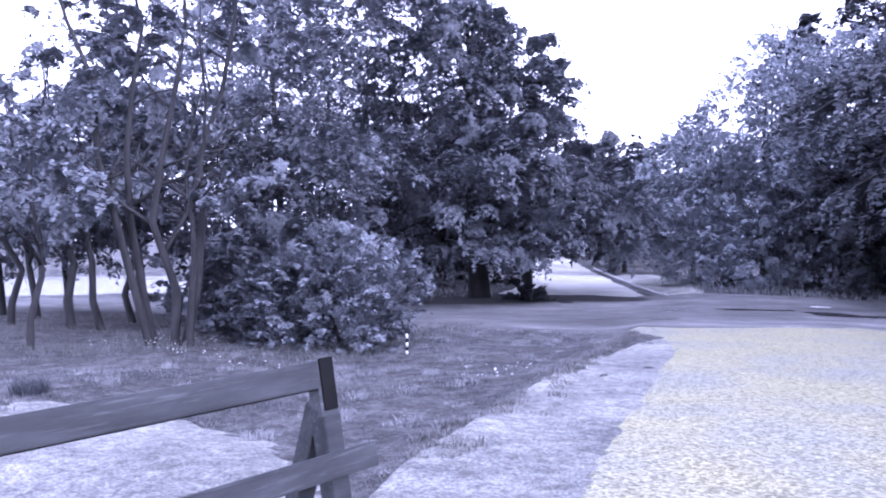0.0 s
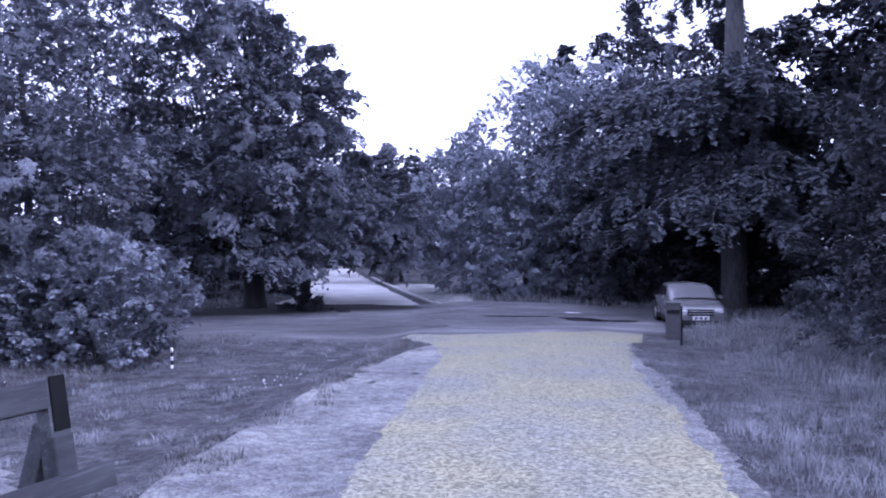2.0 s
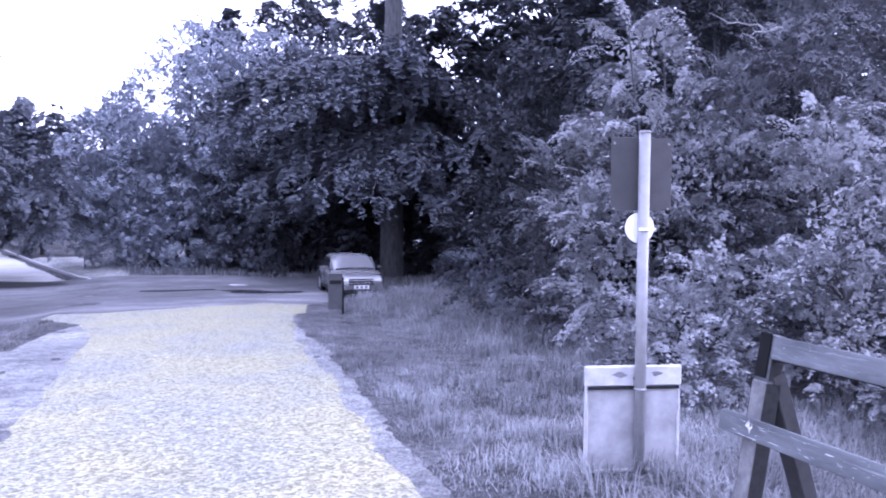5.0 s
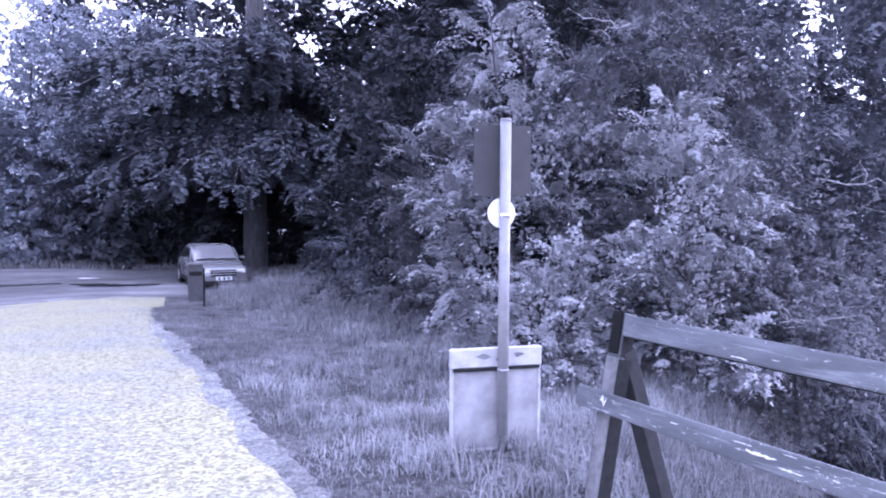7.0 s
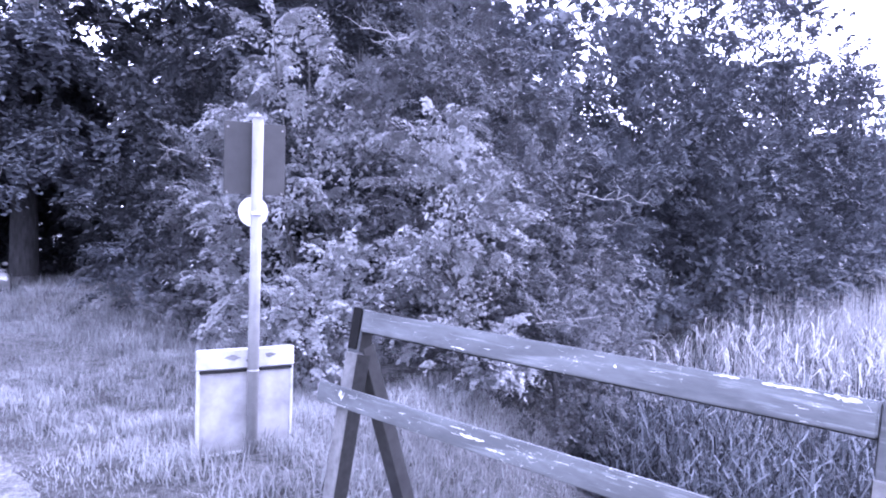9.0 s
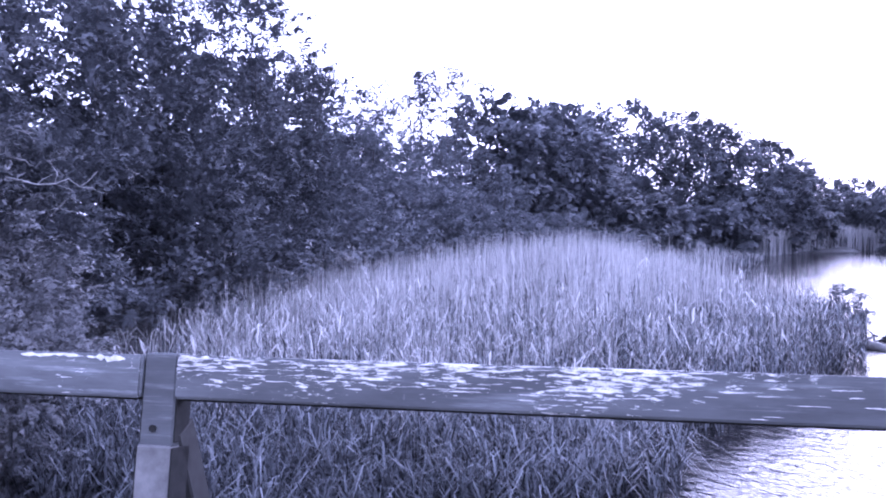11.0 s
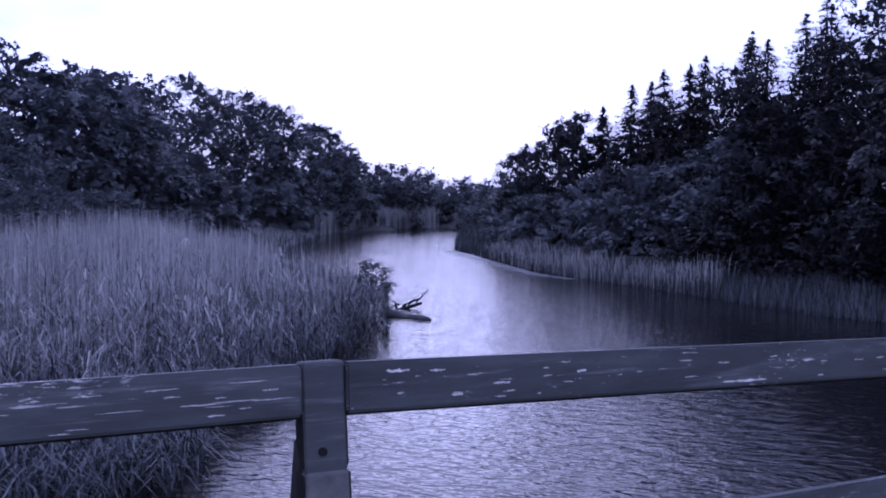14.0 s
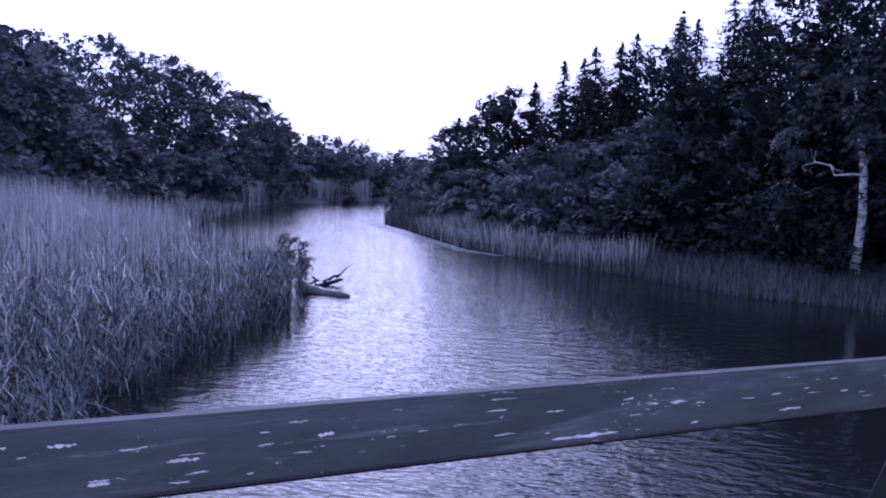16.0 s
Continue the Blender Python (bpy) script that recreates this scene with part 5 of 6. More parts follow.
# the hawthorn thicket beside the sign
THICKET = (
    # x, y, lobes' height and width, leaf, sprays
    ("hawthorn", 7.5, 5.1, 3.55, 0.95, M_HAWTHORN, 6800, 0.044, "bright young hawthorn with a pointed crown"),
    ("hawthorn", 6.2, 6.2, 1.8, 0.8, M_HAWTHORN, 4400, 0.044, "low bright hawthorn at the edge of the grass"),
    ("hawthorn", 7.5, 8.3, 5.6, 1.25, M_HAWTHORN, 6800, 0.063, "tall bright hawthorn in fresh leaf"),
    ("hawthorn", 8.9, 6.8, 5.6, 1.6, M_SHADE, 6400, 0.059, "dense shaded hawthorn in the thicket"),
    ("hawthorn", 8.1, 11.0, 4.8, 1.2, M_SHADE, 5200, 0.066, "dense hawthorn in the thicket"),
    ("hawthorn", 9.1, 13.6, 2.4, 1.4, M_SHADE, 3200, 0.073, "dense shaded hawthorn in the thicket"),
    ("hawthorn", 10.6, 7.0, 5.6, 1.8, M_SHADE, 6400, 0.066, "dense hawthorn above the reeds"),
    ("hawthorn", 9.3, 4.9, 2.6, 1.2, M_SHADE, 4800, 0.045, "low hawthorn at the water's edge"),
    ("hawthorn", 11.8, 6.2, 3.2, 1.3, M_HAWTHORN, 3800, 0.059, "pale-leaved hawthorn above the reeds"),
    ("hawthorn", 12.8, 8.4, 6.0, 2.1, M_WILLOW, 5600, 0.079, "tall hawthorn behind the reeds"),
    ("hawthorn", 10.0, 10.4, 7.6, 2.2, M_WOODSHADE, 5200, 0.086, "tall dark thicket tree"),
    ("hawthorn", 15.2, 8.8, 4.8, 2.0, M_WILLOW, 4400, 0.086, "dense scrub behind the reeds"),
    ("hawthorn", 9.4, 15.0, 7.0, 2.4, M_WOODSHADE, 4000, 0.106, "tall dark thicket tree"),
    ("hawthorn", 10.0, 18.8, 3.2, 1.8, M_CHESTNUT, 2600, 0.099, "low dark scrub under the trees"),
    ("hawthorn", 12.5, 12.5, 8.5, 2.8, M_WOODSHADE, 4400, 0.119, "tall dark thicket tree"),
    ("hawthorn", 17.0, 12.5, 8.5, 2.9, M_WILLOW, 4000, 0.132, "tall tree behind the thicket"),
)
for k, (name, x, y, tall, r, mat, n, size, label) in enumerate(THICKET):
    sd = 121 + k
    rr = np.random.RandomState(sd)
    lob = [blob(rr.normal(0, 0.2) * r, rr.normal(0, 0.2) * r, 0.25 * tall, r, 0.32 * tall / r), blob(rr.normal(0, 0.25) * r, rr.normal(0, 0.25) * r, 0.52 * tall, 0.9 * r, 0.26 * tall / r),
           blob(rr.normal(0, 0.2) * r, rr.normal(0, 0.2) * r, 0.78 * tall, 0.6 * r, 0.22 * tall / r)]
    lob += [blob(r * 0.75 * math.cos(a), r * 0.75 * math.sin(a), tall * rr.uniform(0.12, 0.75), 0.45 * r, 0.8) for a in rr.uniform(0, 6.28, 5)]
    tree_thing(name, label, x, y, lob, sd, mat, M_BARK, int(n * 0.72), 9, size * (0.92 if mat is M_HAWTHORN else 1.0), ((0, 0), (0.2, 0.1)), 0.05, tall * 0.85, 5, "shrub", "hawthorn thicket", -0.45, 0.05, 0.30, 8, spread=1.15, clump=1.7, narrow=0.42, bare=4 if mat in (M_SHADE, M_WILLOW) else 0, pad=4.8, slim=0.5, core=1.6 if mat in (M_WOODSHADE, M_WILLOW) else 0.6)

# scrub and trees along the north bank
for k, (x, y, tall, r, sd, mat, sparse) in enumerate(((19.5, 10.5, 10.5, 2.5, 141, M_WILLOW, -0.7), (23.5, 11.0, 11.0, 2.5, 142, M_WILLOW, -0.6), (27.6, 10.0, 11.2, 2.4, 143, M_WILLOW, -0.5), (20.0, 9.0, 4.6, 2.2, 144, M_WILLOW, -0.5),
        (24.5, 9.2, 5.0, 2.3, 145, M_WILLOW, -0.5), (29.5, 8.6, 6.4, 2.5, 146, M_SALLOW, -0.5), (34.0, 7.6, 6.6, 2.6, 147, M_SALLOW, -0.5), (38.5, 5.6, 6.4, 2.6, 148, M_SALLOW, -0.5), (42.0, 3.0, 6.4, 2.6, 149, M_SALLOW, -0.5),
        (45.5, -0.2, 5.0, 2.4, 150, M_SALLOW, -0.5), (47.5, -3.4, 3.6, 2.0, 151, M_SALLOW, -0.5), (32.0, 9.4, 9.0, 1.7, 152, M_WILLOW, -0.15), (37.6, 8.4, 8.6, 1.5, 153, M_WILLOW, -0.1), (42.6, 5.6, 11.8, 2.2, 154, M_WILLOW, -0.12), (40.4, 7.0, 10.4, 1.5, 155, M_WILLOW, -0.1), (34.5, 9.5, 6.6, 2.6, 156, M_SALLOW, -0.5), (37.4, 8.7, 6.8, 2.8, 157, M_SALLOW, -0.5), (40.2, 7.3, 7.2, 2.8, 158, M_SALLOW, -0.5), (44.0, 5.7, 7.4, 2.8, 159, M_SALLOW, -0.5))):
    tree_thing("willow_scrub", "feathery willow scrub behind the reed bed" if sparse < -0.4 else "thin open-crowned tree above the scrub", x, y,
               [blob(0, 0, 0.62 * tall, r, 0.36 * tall / r), blob(-0.5 * r, -0.5 * r, 0.38 * tall, 0.8 * r, 0.9), blob(0.5 * r, -0.6 * r, 0.32 * tall, 0.8 * r, 0.9), blob(0, 0, 0.85 * tall, 0.5 * r, 0.15 * tall / r)],
               sd, mat, M_BARK, 2700 if tall > 10 and sparse < -0.4 else 1550, 8, 0.125 if sparse < -0.4 else 0.12, ((0, 0), (0.3, 0.1), (-0.3, 0.2)), 0.06, tall * 0.95, 4, "tree", "willow scrub", sparse * 2.2 if sparse < -0.4 else sparse - 0.2, 0.0, 0.18 if sparse < -0.4 else 0.28, 6 if sparse < -0.4 else 12, spread=1.1 if sparse < -0.4 else 1.6, pad=3.8, slim=0.5, narrow=0.42, core=1.4 if sparse < -0.4 else 0.4)
for k, (x, y, tall, r, sd) in enumerate(((48.0, 4.0, 10.5, 3.4, 161), (52.5, 0.6, 10.4, 3.6, 162), (58.0, 0.5, 11.2, 3.8, 163), (64.5, 0.0, 12.2, 4.2, 164), (80.5, -5.0, 14.8, 4.9, 165), (82.0, -10.4, 13.6, 4.6, 166), (83.0, -14.6, 12.6, 4.2, 167),
                                        (89.0, -20.4, 11.4, 3.6, 168), (94.5, -24.4, 9.0, 3.0, 169), (61.0, -4.0, 6.0, 3.2, 170), (66.0, -6.0, 5.0, 3.0, 171), (74.0, -12.6, 4.4, 2.4, 172), (56.0, -2.0, 5.6, 3.0, 173))):
    tree_thing("alder", "full rounded alder on the north bank", x, y,
               [blob(0, 0, 0.58 * tall, r, 0.40 * tall / r), blob(-0.55 * r, -0.3 * r, 0.42 * tall, 0.75 * r), blob(-0.2 * r, -0.7 * r, 0.30 * tall, 0.7 * r), blob(0.3 * r, 0.2 * r, 0.82 * tall, 0.55 * r), blob(-0.3 * r, -0.4 * r, 0.7 * tall, 0.6 * r), blob(-0.6 * r, -0.2 * r, 0.16 * tall, 0.6 * r)],
               sd, M_ALDER, M_BARK_DARK, 1800, 8, 0.29, ((0, 0),), 0.2, tall * 0.8, 3, "tree", "alders", -1.9, 0.3, 0.08, 2, pad=3.0, core=2.2)

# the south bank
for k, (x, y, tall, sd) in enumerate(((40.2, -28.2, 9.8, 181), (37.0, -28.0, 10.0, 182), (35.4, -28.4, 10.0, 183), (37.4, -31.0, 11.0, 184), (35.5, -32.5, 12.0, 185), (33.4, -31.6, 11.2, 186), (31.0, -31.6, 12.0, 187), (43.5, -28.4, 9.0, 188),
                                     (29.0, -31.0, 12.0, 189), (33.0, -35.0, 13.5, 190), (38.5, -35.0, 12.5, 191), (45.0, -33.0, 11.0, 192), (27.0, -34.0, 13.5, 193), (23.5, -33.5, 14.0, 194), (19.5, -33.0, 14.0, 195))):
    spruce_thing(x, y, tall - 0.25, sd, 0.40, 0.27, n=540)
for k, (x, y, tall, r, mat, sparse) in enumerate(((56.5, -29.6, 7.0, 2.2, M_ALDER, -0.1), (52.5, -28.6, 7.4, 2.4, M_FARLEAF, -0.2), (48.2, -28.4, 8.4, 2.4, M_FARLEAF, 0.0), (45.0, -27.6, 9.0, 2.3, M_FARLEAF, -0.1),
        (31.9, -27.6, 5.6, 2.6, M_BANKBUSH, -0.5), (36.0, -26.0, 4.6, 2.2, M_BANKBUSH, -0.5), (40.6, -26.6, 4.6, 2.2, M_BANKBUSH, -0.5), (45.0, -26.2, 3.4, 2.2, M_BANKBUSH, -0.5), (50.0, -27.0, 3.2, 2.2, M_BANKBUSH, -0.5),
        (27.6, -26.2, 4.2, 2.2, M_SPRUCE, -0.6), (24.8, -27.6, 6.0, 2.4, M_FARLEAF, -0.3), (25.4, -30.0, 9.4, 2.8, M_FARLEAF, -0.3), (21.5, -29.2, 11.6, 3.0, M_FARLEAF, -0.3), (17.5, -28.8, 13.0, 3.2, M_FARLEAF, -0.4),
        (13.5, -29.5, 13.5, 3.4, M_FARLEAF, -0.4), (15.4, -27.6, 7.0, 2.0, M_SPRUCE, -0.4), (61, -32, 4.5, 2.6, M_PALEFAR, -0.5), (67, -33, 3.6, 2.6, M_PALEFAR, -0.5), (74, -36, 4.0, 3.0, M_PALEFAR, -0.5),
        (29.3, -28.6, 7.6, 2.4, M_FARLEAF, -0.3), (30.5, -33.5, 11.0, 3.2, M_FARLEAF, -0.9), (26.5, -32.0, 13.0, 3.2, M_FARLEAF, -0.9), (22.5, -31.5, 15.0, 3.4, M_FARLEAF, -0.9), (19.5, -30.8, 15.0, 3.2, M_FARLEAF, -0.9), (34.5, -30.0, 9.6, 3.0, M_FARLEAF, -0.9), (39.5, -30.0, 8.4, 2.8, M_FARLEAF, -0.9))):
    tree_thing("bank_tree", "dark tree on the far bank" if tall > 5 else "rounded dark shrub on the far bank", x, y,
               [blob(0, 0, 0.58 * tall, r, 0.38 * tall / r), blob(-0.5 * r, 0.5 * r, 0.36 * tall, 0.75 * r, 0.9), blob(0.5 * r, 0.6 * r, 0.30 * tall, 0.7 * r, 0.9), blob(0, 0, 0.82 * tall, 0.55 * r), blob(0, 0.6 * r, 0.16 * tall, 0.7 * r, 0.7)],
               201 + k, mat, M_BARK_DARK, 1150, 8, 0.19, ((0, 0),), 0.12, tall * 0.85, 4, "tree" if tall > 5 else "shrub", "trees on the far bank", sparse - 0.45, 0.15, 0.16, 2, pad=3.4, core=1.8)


for k, (x, h, r) in enumerate(((12.5, 2.0, 1.6), (15.0, 1.7, 1.5), (17.2, 1.9, 1.5), (20.6, 1.8, 1.5), (22.8, 2.0, 1.6), (25.2, 1.8, 1.5), (29.6, 2.0, 1.6))):
    tree_thing("bank_shrub", "low dark shrub at the foot of the far wood", x, float(np.interp(x, SOUTH_X, SOUTH_Y)) - 2.9, [blob(0, 0, 0.4 * h, r, 0.5 * h / r), blob(0.6 * r, 0.2, 0.35 * h, 0.7 * r, 0.5 * h / r), blob(-0.6 * r, 0.1, 0.3 * h, 0.7 * r, 0.5 * h / r)],
               311 + k, M_FARLEAF, M_BARK_DARK, 500, 7, 0.15, ((0, 0),), 0.04, 0.6 * h, 2, "shrub", "shrubs on the far bank", -1.0, 0.0, 0.2, 2, pad=3.4)


def birch_thing():
    rng = np.random.RandomState(231)
    x, y = 19.2, -25.45
    t = thing("birch", x, y, ground_z(x, y), 0, "pale-barked birch leaning over the far bank with one bare bough", "tree")
    path = np.array([(0.05, 0, -0.2), (0.0, 0.0, 0.7), (-0.12, 0.05, 1.9), (-0.05, 0.05, 3.2), (0.25, 0, 4.6), (0.7, 0, 6.5)])
    part("trunk", tubes_mesh("trunk", [tube(path, (0.17, 0.14, 0.125, 0.11, 0.09, 0.04), 9)], M_BIRCH), None, t)
    for a, b, r in (((-0.1, 0.05, 3.1), (0.85, 1.75, 3.35), 0.05), ((-0.05, 0.05, 3.4), (-1.2, 0.4, 4.6), 0.05), ((0.2, 0, 4.4), (1.2, 0.2, 5.9), 0.05)):
        limb = bend(a, b, rng, 6, 0.08, 0.05)
        tubes = [tube(limb, np.linspace(r, 0.012, 6), 6)]
        for _ in range(7):
            s = limb[rng.randint(2, 6)]
            tubes.append(tube(bend(s, s + unit(rng.normal(size=3)) * rng.uniform(0.3, 0.7), rng, 4, 0.1), np.linspace(0.016, 0.004, 4), 4))
        part("limb", tubes_mesh("limb", tubes, M_BIRCH), None, t)
    q = crown_quads([blob(1.2, 1.2, 5.0, 1.5, 0.8), blob(1.5, 1.8, 2.6, 1.2, 0.8), blob(-1.0, 0.4, 5.2, 1.3), blob(0.6, 0, 6.6, 1.6)], 900, 7, 0.16, rng, 232, 0.3, -0.1, 0.4)
    part("crown", mesh_leaves("crown", q, M_FARLEAF), None, t)


birch_thing()
# woods that close the distance
rngw = np.random.RandomState(241)


def far_wood(name, label, spots, size, seed, per=7, sprays=320, leaf=M_FARLEAF):
    rng = np.random.RandomState(seed)
    lob, qs = [], []
    for x, y, tall, r in spots:
        z = ground_z(x, y)
        lob = [blob(x, y, z + 0.5 * tall, r, 0.5 * tall / r), blob(x - 0.5 * r, y - 0.3 * r, z + 0.35 * tall, 0.7 * r), blob(x + 0.5 * r, y + 0.3 * r, z + 0.4 * tall, 0.7 * r)]
        qs.append(crown_quads(lob, sprays, per, size, rng, rng.randint(9999), 0.12, -1.2))
    return tagged(new(name, mesh_leaves(name, np.concatenate(qs), leaf)), label, "woods", kind="stuff")


far_wood("far_woods", "far trees paled to paint haze, closing the end of the water",
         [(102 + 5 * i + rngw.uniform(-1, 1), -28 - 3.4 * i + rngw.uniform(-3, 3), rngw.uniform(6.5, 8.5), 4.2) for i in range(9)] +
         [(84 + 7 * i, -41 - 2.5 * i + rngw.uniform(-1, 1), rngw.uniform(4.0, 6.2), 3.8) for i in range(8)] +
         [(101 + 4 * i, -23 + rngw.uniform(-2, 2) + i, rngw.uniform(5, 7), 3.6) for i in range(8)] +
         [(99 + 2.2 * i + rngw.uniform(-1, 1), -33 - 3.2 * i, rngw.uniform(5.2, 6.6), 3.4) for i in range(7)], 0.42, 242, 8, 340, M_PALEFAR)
far_wood("far_woods", "distant trees behind the crossing",
         [(-34 + 9 * i + rngw.uniform(-2, 2), 92 + rngw.uniform(-6, 10), rngw.uniform(10, 14), 6.0) for i in range(12)] +
         [(26 + rngw.uniform(-3, 3), 24 + 6 * i, rngw.uniform(12, 16), 5.0) for i in range(6)], 0.6, 243, 7, 150)
far_wood("far_woods", "tall scrub closing the wood behind the reeds",
         [(18 + 4.5 * i, 16 + rngw.uniform(-2, 2), rngw.uniform(9, 10.5), 3.4) for i in range(8)], 0.36, 245, 8, 640, M_ALDER)
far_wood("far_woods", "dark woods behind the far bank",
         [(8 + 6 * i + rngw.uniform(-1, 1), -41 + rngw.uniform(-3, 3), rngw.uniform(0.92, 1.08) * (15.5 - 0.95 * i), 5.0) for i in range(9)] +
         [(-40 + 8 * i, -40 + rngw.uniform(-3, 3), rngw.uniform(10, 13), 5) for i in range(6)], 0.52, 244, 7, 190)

# ---- reeds and grass ----


def blades(n, xy, tall, wide, lean, rng, base=None):
    """Bent blades, five corners each, from the ground up."""
    x, y = xy
    z = height(x, y) - 0.03 if base is None else base
    a = rng.uniform(0, 6.283, n)
    d = np.stack([np.cos(a), np.sin(a), np.zeros(n)], -1)
    s = np.stack([-np.sin(a), np.cos(a), np.zeros(n)], -1) * (wide * 0.5)[:, None]
    p0 = np.stack([x, y, z], -1)
    b = lean[:, None]
    p1 = p0 + d * b * tall[:, None] * 0.35 + np.array((0, 0, 1.0)) * (tall * 0.62)[:, None]
    p2 = p0 + d * b * tall[:, None] * 1.0 + np.array((0, 0, 1.0)) * (tall * (1.0 - 0.3 * lean ** 2))[:, None]
    q = np.empty((n, 5, 3))
    q[:, 0], q[:, 1], q[:, 2], q[:, 3], q[:, 4] = p0 - s, p0 + s, p1 - s * 0.85, p1 + s * 0.85, p2
    return q


def scatter(n, x0, x1, y0, y1, rng, keep):
    x, y = rng.uniform(x0, x1, n), rng.uniform(y0, y1, n)
    k = keep(x, y)
    return x[k], y[k]


def grass(name, label, area, n, keep, tall, seed, mat, wide=0.012, lean=0.35):
    rng = np.random.RandomState(seed)
    x, y = scatter(n, *area, rng, keep)
    p = np.stack([x, y, 0 * x], -1)
    lump = 0.75 + 0.5 * waves(p, 1.3, seed) + 0.45 * np.clip(waves(p, 3.4, seed + 7), -0.3, 1)
    h = np.clip(rng.uniform(0.5, 1.2, len(x)) * tall * lump, 0.04, None)
    q = blades(len(x), (x, y), h, np.full(len(x), wide * (1.35 if tall <= 0.10 else 1.0)), rng.uniform(0.1, 1.0, len(x)) * lean * 2, rng)
    me = mesh_leaves(name, q[:, (0, 1, 4)], mat) if tall <= 0.10 else mesh_blades(name, q, mat)
    return tagged(new(name, me), label, "grass", kind="stuff")


grass("verge_grass", "tall seeding grass on the verge by the sign", (2.5, 7.5, 2.2, 18.0), 52000, lambda x, y: (x > np.interp(y, (2, 5, 14, 18), (2.65, 2.8, 3.4, 3.6)) + 0.15 * np.sin(y * 3.1)) & (x < 7.2), 0.10, 251, M_GRASS, 0.008, 1.0)
grass("verge_grass", "pale dry stems in the verge grass", (2.6, 7.0, 2.2, 17.0), 4000, lambda x, y: x > np.interp(y, (2, 5, 14, 18), (2.8, 2.95, 3.5, 3.8)), 0.26, 252, M_DRYGRASS, 0.006, 0.4)
grass("bank_grass", "rough grass on the bank below the rail", (4.0, 9.6, 1.2, 5.2), 16000, lambda x, y: y > np.interp(x, NORTH_X, NORTH_Y) + 0.4, 0.22, 253, M_GRASS, 0.009, 0.7)
grass("rough_grass", "rough grass beside the track", (-12, -1.5, 4.0, 20), 54000, lambda x, y: (x < -1.5 - 0.15 * np.sin(y * 2.3)) & ~((y < np.interp(x, (-8, -5.2, -2.9, -2), (5.4, 6.4, 5.4, 4.4)))), 0.085, 254, M_GRASS, 0.010, 0.8)
grass("rough_grass", "tall pale grass at the edge of the wood", (-22, -6, 10, 21), 17000, lambda x, y: y > 10.3 + 0.6 * np.sin(x * 1.3), 0.20, 255, M_DRYGRASS, 0.012, 0.7)
grass("short_grass", "short pale grass tufts on the trodden verge", (-1.6, -0.3, 2.4, 15), 20000, lambda x, y: x < 1, 0.045, 256, M_DRYGRASS, 0.008, 0.8)
grass("short_grass", "mown pale grass by the bridge", (-8.4, -1.8, 2.4, 7.2), 24000, lambda x, y: y < np.interp(x, (-8, -5.2, -2.9, -2), (6.1, 7.1, 6.1, 5.1)) + 0.4 * np.sin(x * 5) * np.sin(y * 4 + x), 0.05, 257, M_DRYGRASS, 0.011, 1.0)
grass("roadside_grass", "dull grass along the far side of the crossing", (-14, 16, 20, 41), 16000, lambda x, y: ((y > np.interp(x, (-14, -1, 0, 8, 16), (31, 36.5, 34.5, 32.5, 24))) | ((x > 8.2) & (y > 24))) & ~((y > 33) & (x > np.interp(y, (34, 40, 52), (-10.9, -11.2, -13.4))) & (x < np.interp(y, (34, 40, 52), (-1.0, -1.0, -4.5)))), 0.35, 258, M_GRASS, 0.03)
grass("roadside_grass", "pale grass under the fir", (5.5, 16, 18, 33), 22000, lambda x, y: x > np.interp(y, (18, 21, 24, 28, 33), (5.4, 5.6, 7.9, 9.0, 8.0)), 0.30, 259, M_DRYGRASS, 0.02, 0.6)

grass("edge_grass", "short grass creeping over the edges of the gravel", (2.3, 3.9, 2.3, 18), 26000, lambda x, y: np.abs(x - np.interp(y, (2.3, 5, 9, 14, 18), (2.72, 2.85, 3.2, 3.45, 3.5))) < 0.32, 0.07, 260, M_GRASS, 0.010, 0.7)
grass("edge_grass", "short grass creeping over the edges of the gravel", (-0.9, 0.1, 2.3, 18), 12000, lambda x, y: np.abs(x + 0.5) < 0.05 + 0.28 * np.random.RandomState(5).random(len(x)), 0.04, 265, M_DRYGRASS, 0.009, 0.8)


def tussocks(name, label, spots, tall, per, seed, mat, wide=0.011):
    """Round tufts of longer blades that lean outwards."""
    rng = np.random.RandomState(seed)
    spots = np.asarray(spots, float)
    n = len(spots) * per
    r = rng.random(n) ** 0.6 * np.repeat(spots[:, 2], per)
    a = rng.uniform(0, 6.283, n)
    x, y = np.repeat(spots[:, 0], per) + r * np.cos(a), np.repeat(spots[:, 1], per) + r * np.sin(a)
    h = tall * rng.uniform(0.5, 1.2, n) * np.repeat(spots[:, 2] / spots[:, 2].mean(), per)
    q = blades(n, (x, y), h, np.full(n, wide), rng.uniform(0.2, 1.1, n), rng)
    return tagged(new(name, mesh_blades(name, q, mat)), label, "grass", kind="stuff")


rngt = np.random.RandomState(301)
tussocks("grass_tussocks", "dark ragged tussocks in the rough beside the track", [(rngt.uniform(-9, -1.7), rngt.uniform(5.5, 19), rngt.uniform(0.08, 0.22)) for _ in range(150)], 0.11, 80, 302, M_GRASS)
tussocks("grass_tussocks", "low dark tufts and weeds in the rough", [(rngt.uniform(-9, -1.9), rngt.uniform(6.0, 18.5), rngt.uniform(0.08, 0.26)) for _ in range(170)], 0.07, 46, 308, M_ROUGHWEED, 0.012)
tussocks("grass_tussocks", "rough tufts along the edge of the verge", [(-1.6 + rngt.normal(0, 0.12), rngt.uniform(4.5, 18.5), rngt.uniform(0.07, 0.17)) for _ in range(90)], 0.10, 80, 303, M_DRYGRASS)
